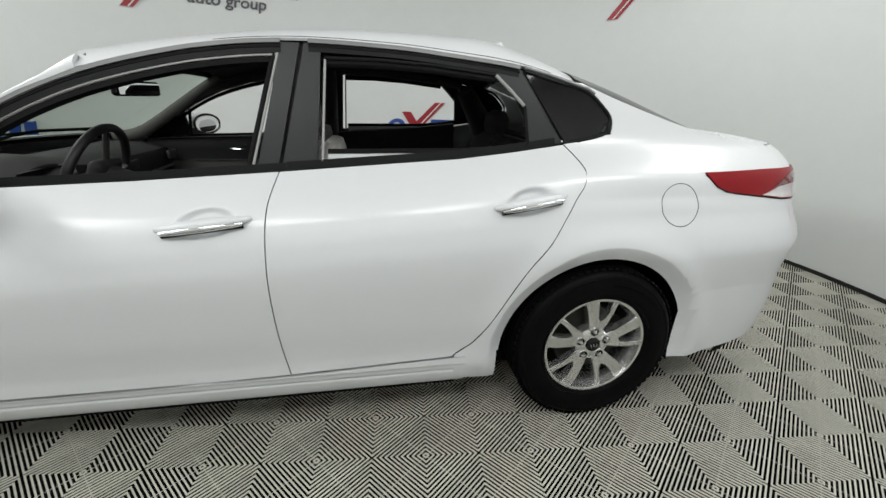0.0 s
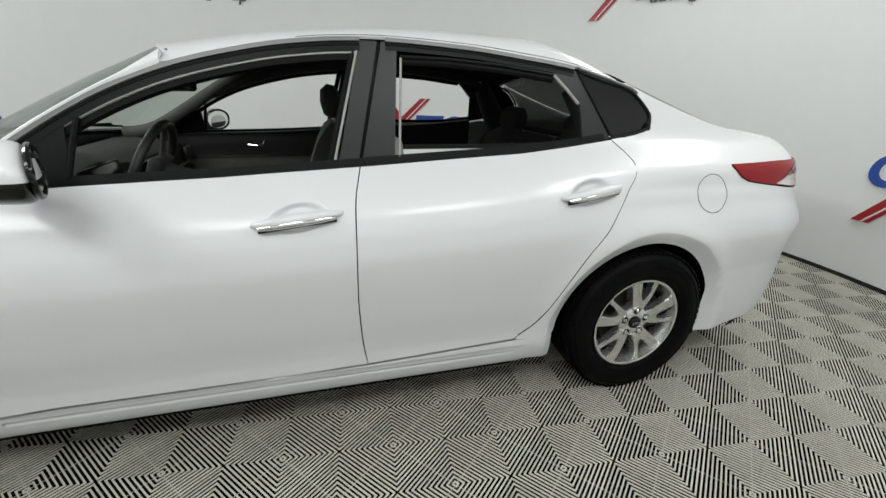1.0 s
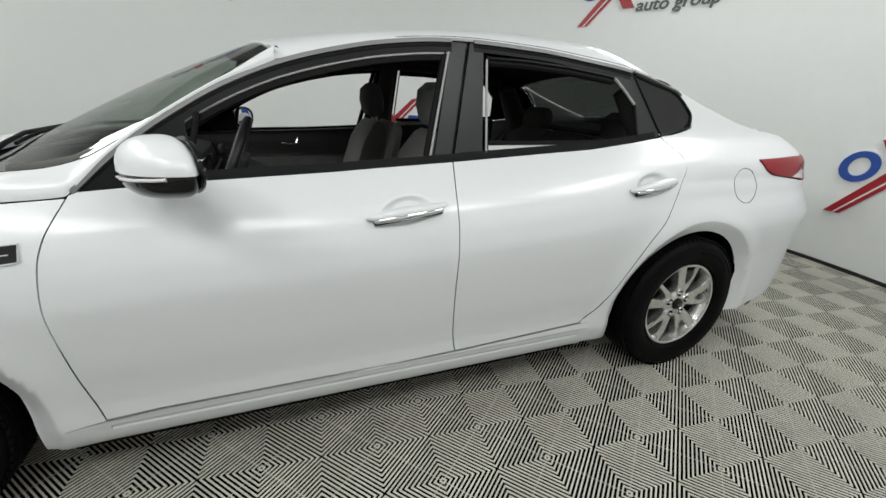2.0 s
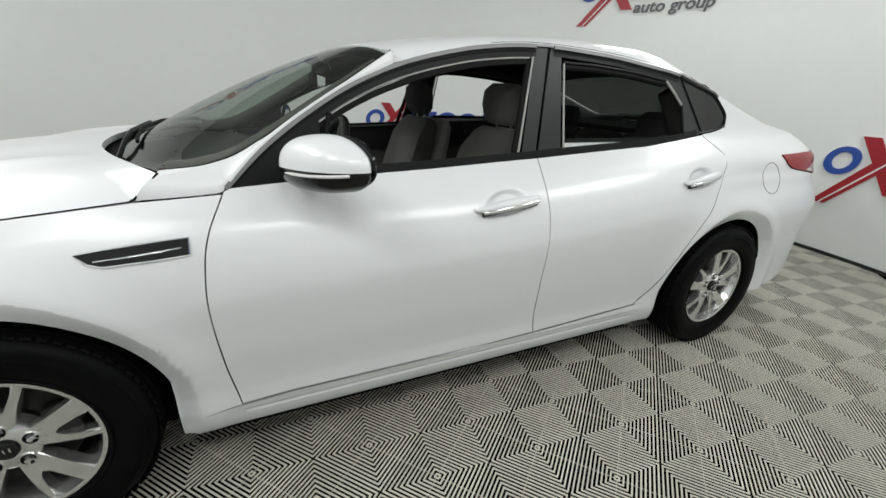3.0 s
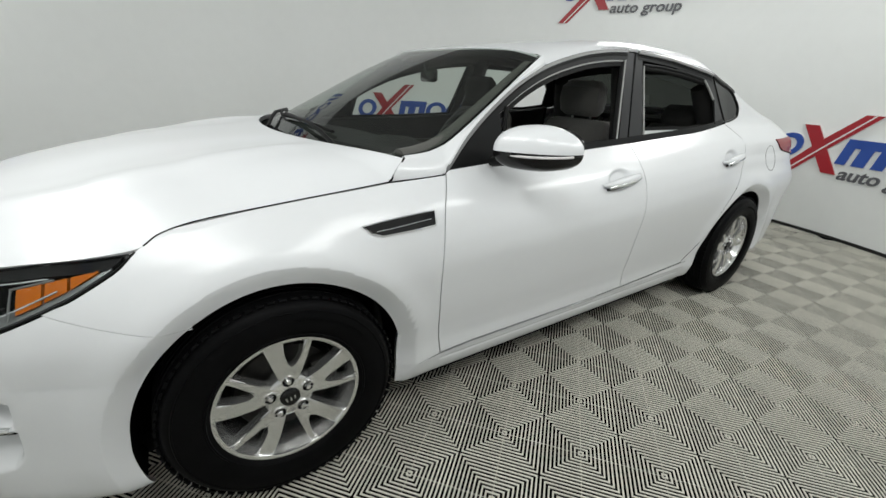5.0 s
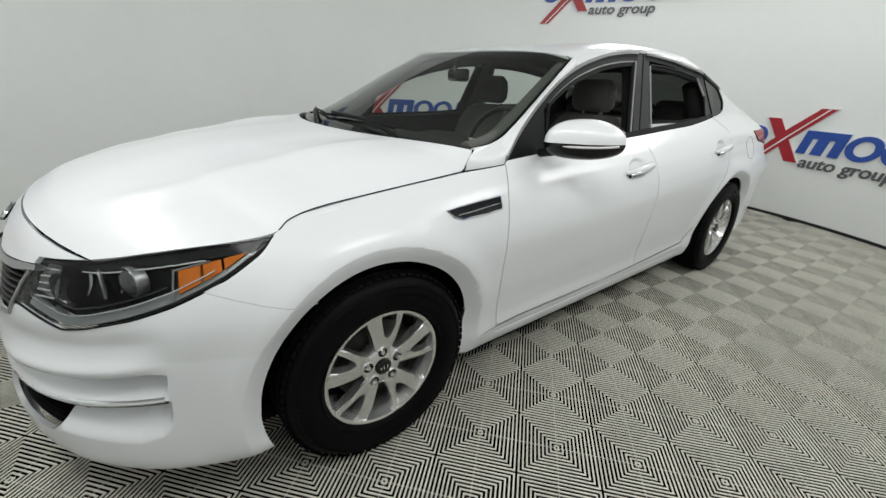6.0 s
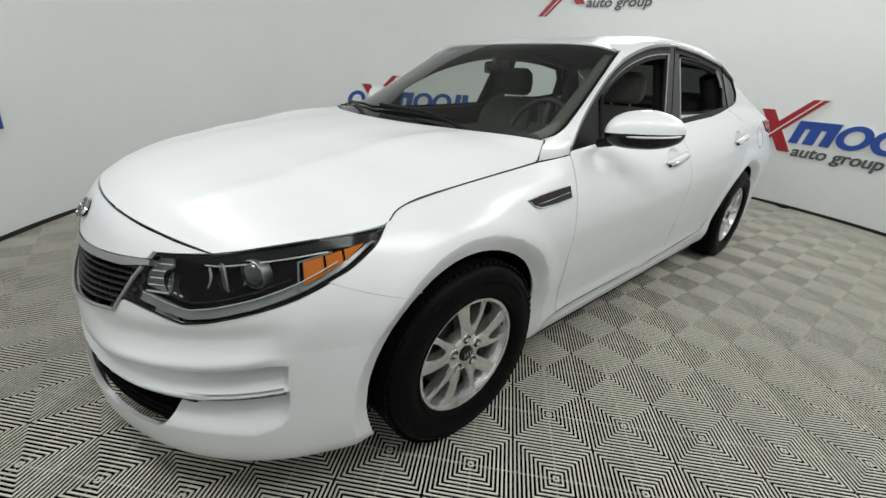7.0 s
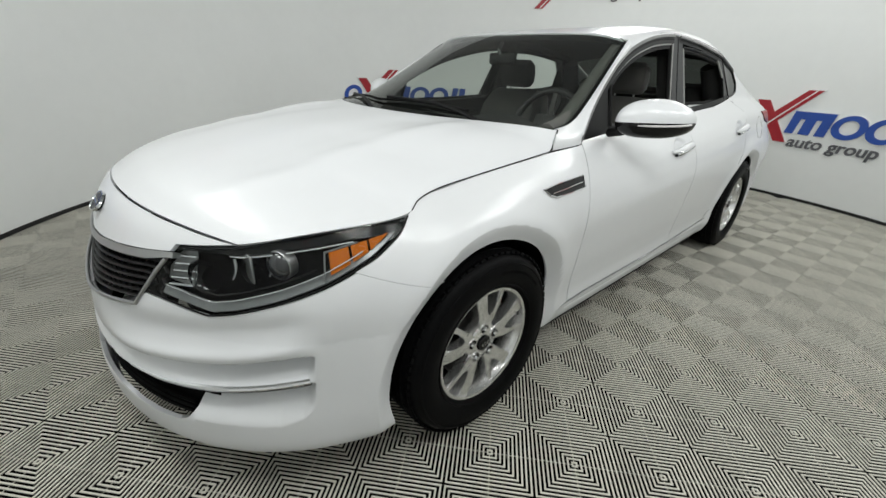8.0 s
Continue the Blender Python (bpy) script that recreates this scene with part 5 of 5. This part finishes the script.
def cushion_bm(sections, width, n=14, curve=.04, bolster=.03):
    """A padded block: sections are (x, z, half thickness, width factor) along its length in the x-z plane."""
    b = bmesh.new()
    rows = []
    m = len(sections)
    for k, (x, z, h, f) in enumerate(sections):
        a, c = sections[max(0, k - 1)], sections[min(m - 1, k + 1)]
        d = Vector((c[0] - a[0], 0, c[1] - a[1])).normalized()
        nn = Vector((-d.z, 0, d.x))
        row = []
        for i in range(n):
            t = 2 * math.pi * i / n
            y = math.copysign(abs(math.cos(t)) ** .55, math.cos(t)) * width * .5 * f
            q = math.copysign(abs(math.sin(t)) ** .6, math.sin(t)) * h
            edge = step(abs(y) / (width * .5), .55, .95)
            q += bolster * edge * (1 if math.sin(t) > 0 else 0) * (1 if f > .9 else .4)
            row.append(b.verts.new(Vector((x, y, z)) + nn * q))
        rows.append(row)
    for p, q in zip(rows, rows[1:]):
        for i in range(n):
            b.faces.new((p[i], p[(i + 1) % n], q[(i + 1) % n], q[i]))
    b.faces.new(rows[0][::-1]); b.faces.new(rows[-1])
    return b


def front_seat(y, dx):
    s = new("front_seat")
    s.parent = CAR
    s.location = (dx, y, 0)
    s["label"] = "grey cloth front seat with a dark headrest"
    part("seat_cushion", cushion_bm([(-.22, .54, .05, .85), (-.18, .56, .075, 1), (0, .545, .085, 1), (.2, .51, .085, 1), (.28, .51, .06, .9)], .52), CLOTH, s)
    back = [(.20, .54, .06, .9), (.235, .62, .075, 1), (.28, .80, .075, 1), (.33, .97, .065, .95), (.36, 1.06, .055, .82), (.368, 1.09, .03, .7)]
    part("seat_back", cushion_bm(back, .50), CLOTH, s)
    part("back_shell", cushion_bm([(x + .095, z - .005, h * .85, f * 1.01) for x, z, h, f in back], .50, bolster=.0), CLOTH_LIT, s)
    hr = [(.365, 1.115, .025, .8), (.36, 1.14, .05, .95), (.352, 1.20, .058, 1), (.35, 1.255, .05, .95), (.355, 1.285, .02, .75)]
    part("headrest", cushion_bm(hr, .27, bolster=.0), CLOTH if y < 0 else CLOTH_DARK, s)
    for dy in (-.06, .06):
        part("headrest_post", tube_bm([(.37, dy, 1.07), (.365, dy, 1.14)], .006, 8), SATIN, s)
    part("seat_base", box_bm((.42, .44, .16), (.03, 0, .42), .02, 2), INTERIOR, s)


front_seat(-.37, -.03)
front_seat(.37, -.15)
rear = new("rear_bench")
rear.parent = CAR
rear["label"] = "grey cloth rear bench seat"
part("bench_cushion", cushion_bm([(.70, .50, .05, .95), (.74, .53, .08, 1), (.95, .515, .09, 1), (1.14, .49, .08, 1)], 1.30, 24), CLOTH_DARK, rear)
for y, w in ((-.42, .48), (0, .34), (.42, .48)):
    b = cushion_bm([(1.10, .52, .05, .95), (1.13, .60, .075, 1), (1.22, .80, .075, 1), (1.31, .98, .06, .97), (1.34, 1.05, .03, .9)], w)
    bmesh.ops.translate(b, verts=b.verts, vec=(0, y, 0))
    part("bench_back", b, CLOTH_DARK, rear)
for y in (-.40, .40):
    b = cushion_bm([(1.335, 1.05, .03, .9), (1.34, 1.08, .055, 1), (1.35, 1.15, .055, 1), (1.36, 1.185, .02, .85)], .27, bolster=.0)
    bmesh.ops.translate(b, verts=b.verts, vec=(0, y, 0))
    part("headrest", b, CLOTH_DARK, rear)


# ---- door mirrors ----
def door_mirror(sg):
    mr = new("door_mirror")
    mr.parent = CAR
    mr["label"] = "white door mirror with a black lower half and turn lamp"
    c = Vector((-.558, -.942, 1.042))

    def S(a, b):
        """a from 0 (inboard) to 1 (outboard), b round the section."""
        t = min(1.0, max(0.0, a))
        prof = max(0.0, 1 - abs(2 * t - 1) ** 2.6) ** .46
        ang = 2 * math.pi * b
        up = .086 * (prof if t < .5 else prof * mix(1.0, .82, step(t, .5, 1)))
        dn = .062 * prof
        r = up if math.sin(ang) > 0 else dn
        x = math.cos(ang)
        xx = (.052 if x > 0 else .100) * prof * math.copysign(abs(x) ** (.8 if math.sin(ang) > 0 else .62), x)
        y = mix(.128, -.124, t)
        return c + Vector((xx + mix(-.06, .055, t), y, r * math.copysign(abs(math.sin(ang)) ** .85, math.sin(ang)) + mix(-.008, .006, t)))

    def piece(name, b0, b1, mat, off=0.0, label=""):
        bmx = bmesh.new()
        n, k = 28, 16
        g = [[bmx.verts.new(S(.5 - .5 * math.cos(math.pi * i / n), mix(b0, b1, j / k))) for j in range(k + 1)] for i in range(n + 1)]
        for i in range(n):
            for j in range(k):
                bmx.faces.new((g[i][j], g[i][j + 1], g[i + 1][j + 1], g[i + 1][j]))
        bmesh.ops.remove_doubles(bmx, verts=bmx.verts, dist=1e-5)
        if off:
            bmx.normal_update()
            bmesh.ops.scale(bmx, vec=(1 + off, 1 + off, 1 + off), space=Matrix.Translation(-c), verts=bmx.verts)
        if sg > 0:
            bmesh.ops.scale(bmx, vec=(1, -1, 1), verts=bmx.verts)
        return part(name, bmx, mat, mr, label)
    piece("mirror_cap", 0.0, .5, PAINT)
    piece("mirror_base", .5, 1.0, GLOSSBLACK)
    line = [S(t, .512) + Vector((-.002, -.001, -.004)) for t in [mix(.42, .985, i / 16) for i in range(17)]]
    part("turn_lamp", tube_bm([(p.x, p.y * (1 if sg < 0 else -1), p.z) for p in line], lambda t: .0042 * min(1, .4 + 3 * t), 8), CLEARLENS, mr, "clear turn lamp strip")
    face = prism_bm([(.098 * math.cos(2 * math.pi * i / 32) , .050 * math.sin(2 * math.pi * i / 32) + .012 * (math.sin(2 * math.pi * i / 32) > 0)) for i in range(32)], 0, .004)
    mm = Matrix.Translation((c.x + .042, (c.y - .002) * (1 if sg < 0 else -1), c.z + .008)) @ Matrix.Rotation(radians(90), 4, "Z") @ Matrix.Rotation(radians(90), 4, "X") @ Matrix.Rotation(radians(24.5 if sg < 0 else -24.5), 4, "Y")
    bmesh.ops.transform(face, matrix=mm, verts=face.verts)
    part("mirror_glass", face, MIRROR, mr)
    rim = [mm @ Vector((.106 * math.cos(2 * math.pi * i / 32), .054 * math.sin(2 * math.pi * i / 32) + .012 * (math.sin(2 * math.pi * i / 32) > 0), .002)) for i in range(32)]
    part("mirror_rim", tube_bm(rim, .008, 8, closed=True), GLOSSBLACK, mr, "black rim round the glass")
    foot = [(-.62, -.79, .985), (-.62, -.84, .995), (-.612, -.90, 1.012)]
    part("mirror_foot", tube_bm([(x, y * (1 if sg < 0 else -1), z) for x, y, z in foot], lambda t: .032 - .008 * t, 10, flat=.6), TRIM, mr)


both(door_mirror)


# ---- floor tiles: ribbed squares lying corner to corner ----
CELL, TURN_F = .2006, radians(-4.96)
GX, GY = -1.4826, -1.0142
SIDE = CELL * math.sqrt(2)
RIBS, RIB_W, CAP_T = 20, .20, .0030      # ribs across a tile, half width as a share of the pitch, thickness of the caps


def tile_mesh():
    """Four triangles of capped ribs round the middle; the caps stand over a base coloured dark as shade."""
    V, F = [], []
    p = SIDE / RIBS
    half = SIDE / 2 - .0006
    for q in range(4):
        m = Matrix.Rotation(math.pi / 2 * q, 3, "Z")

        def quad(*pts):
            base = len(V)
            V.extend(tuple(m @ Vector(c)) for c in pts)
            F.append((base, base + 1, base + 2, base + 3))
        # ribs run across the axis of each triangle, so that the four make closed squares
        for k in range(RIBS // 2):
            x0, x1 = (k + .5 - RIB_W) * p, min((k + .5 + RIB_W) * p, half)
            base = len(V)
            for z in (0.0, -CAP_T):
                for x, y in ((x0, -x0), (x1, -x1), (x1, x1), (x0, x0)):
                    V.append(tuple(m @ Vector((x, y, z))))
            a = base
            F.extend([(a, a + 1, a + 2, a + 3), (a + 3, a + 7, a + 4, a), (a + 1, a + 5, a + 6, a + 2)])
        # a thin tie along the axis holds the ribs together
        quad((.004, -.0012, -.0035), (half, -.0012, -.0035), (half, .0012, -.0035), (.004, .0012, -.0035))
    return V, F


TV, TF = tile_mesh()
tile_me = bpy.data.meshes.new("floor_tile")
tile_me.from_pydata(TV, [], TF)
tile_me.materials.append(RIB)
places = []
ca, sa = math.cos(TURN_F), math.sin(TURN_F)
for i in range(-30, 40):
    for j in range(-30, 40):
        if (i + j) % 2 == 0:
            x, y = GX + CELL * (i * ca - j * sa), GY + CELL * (i * sa + j * ca)
            if math.hypot(x - CX, y - CY) < RW + .10:
                places.append((math.hypot((x + .3) * .62, y + 1.3), x, y))
places.sort()
for d, x, y in places[:300]:
    ob = new("floor_tile", tile_me)
    ob.parent = FLOOR
    ob.matrix_basis = pose(x, y, 0, 0, 0, math.degrees(TURN_F) + 45)
V, F = [], []
for d, x, y in places[300:]:
    m = pose(x, y, 0, 0, 0, math.degrees(TURN_F) + 45)
    base = len(V)
    V += [tuple(m @ Vector(v)) for v in TV]
    F += [tuple(base + k for k in f) for f in TF]
me = bpy.data.meshes.new("floor_tile_rest")
me.from_pydata(V, [], F)
rest = finish("floor_tile_rest", me, RIB, FLOOR, "grey ribbed floor tiles away from the path")
rest["kind"] = "stuff"
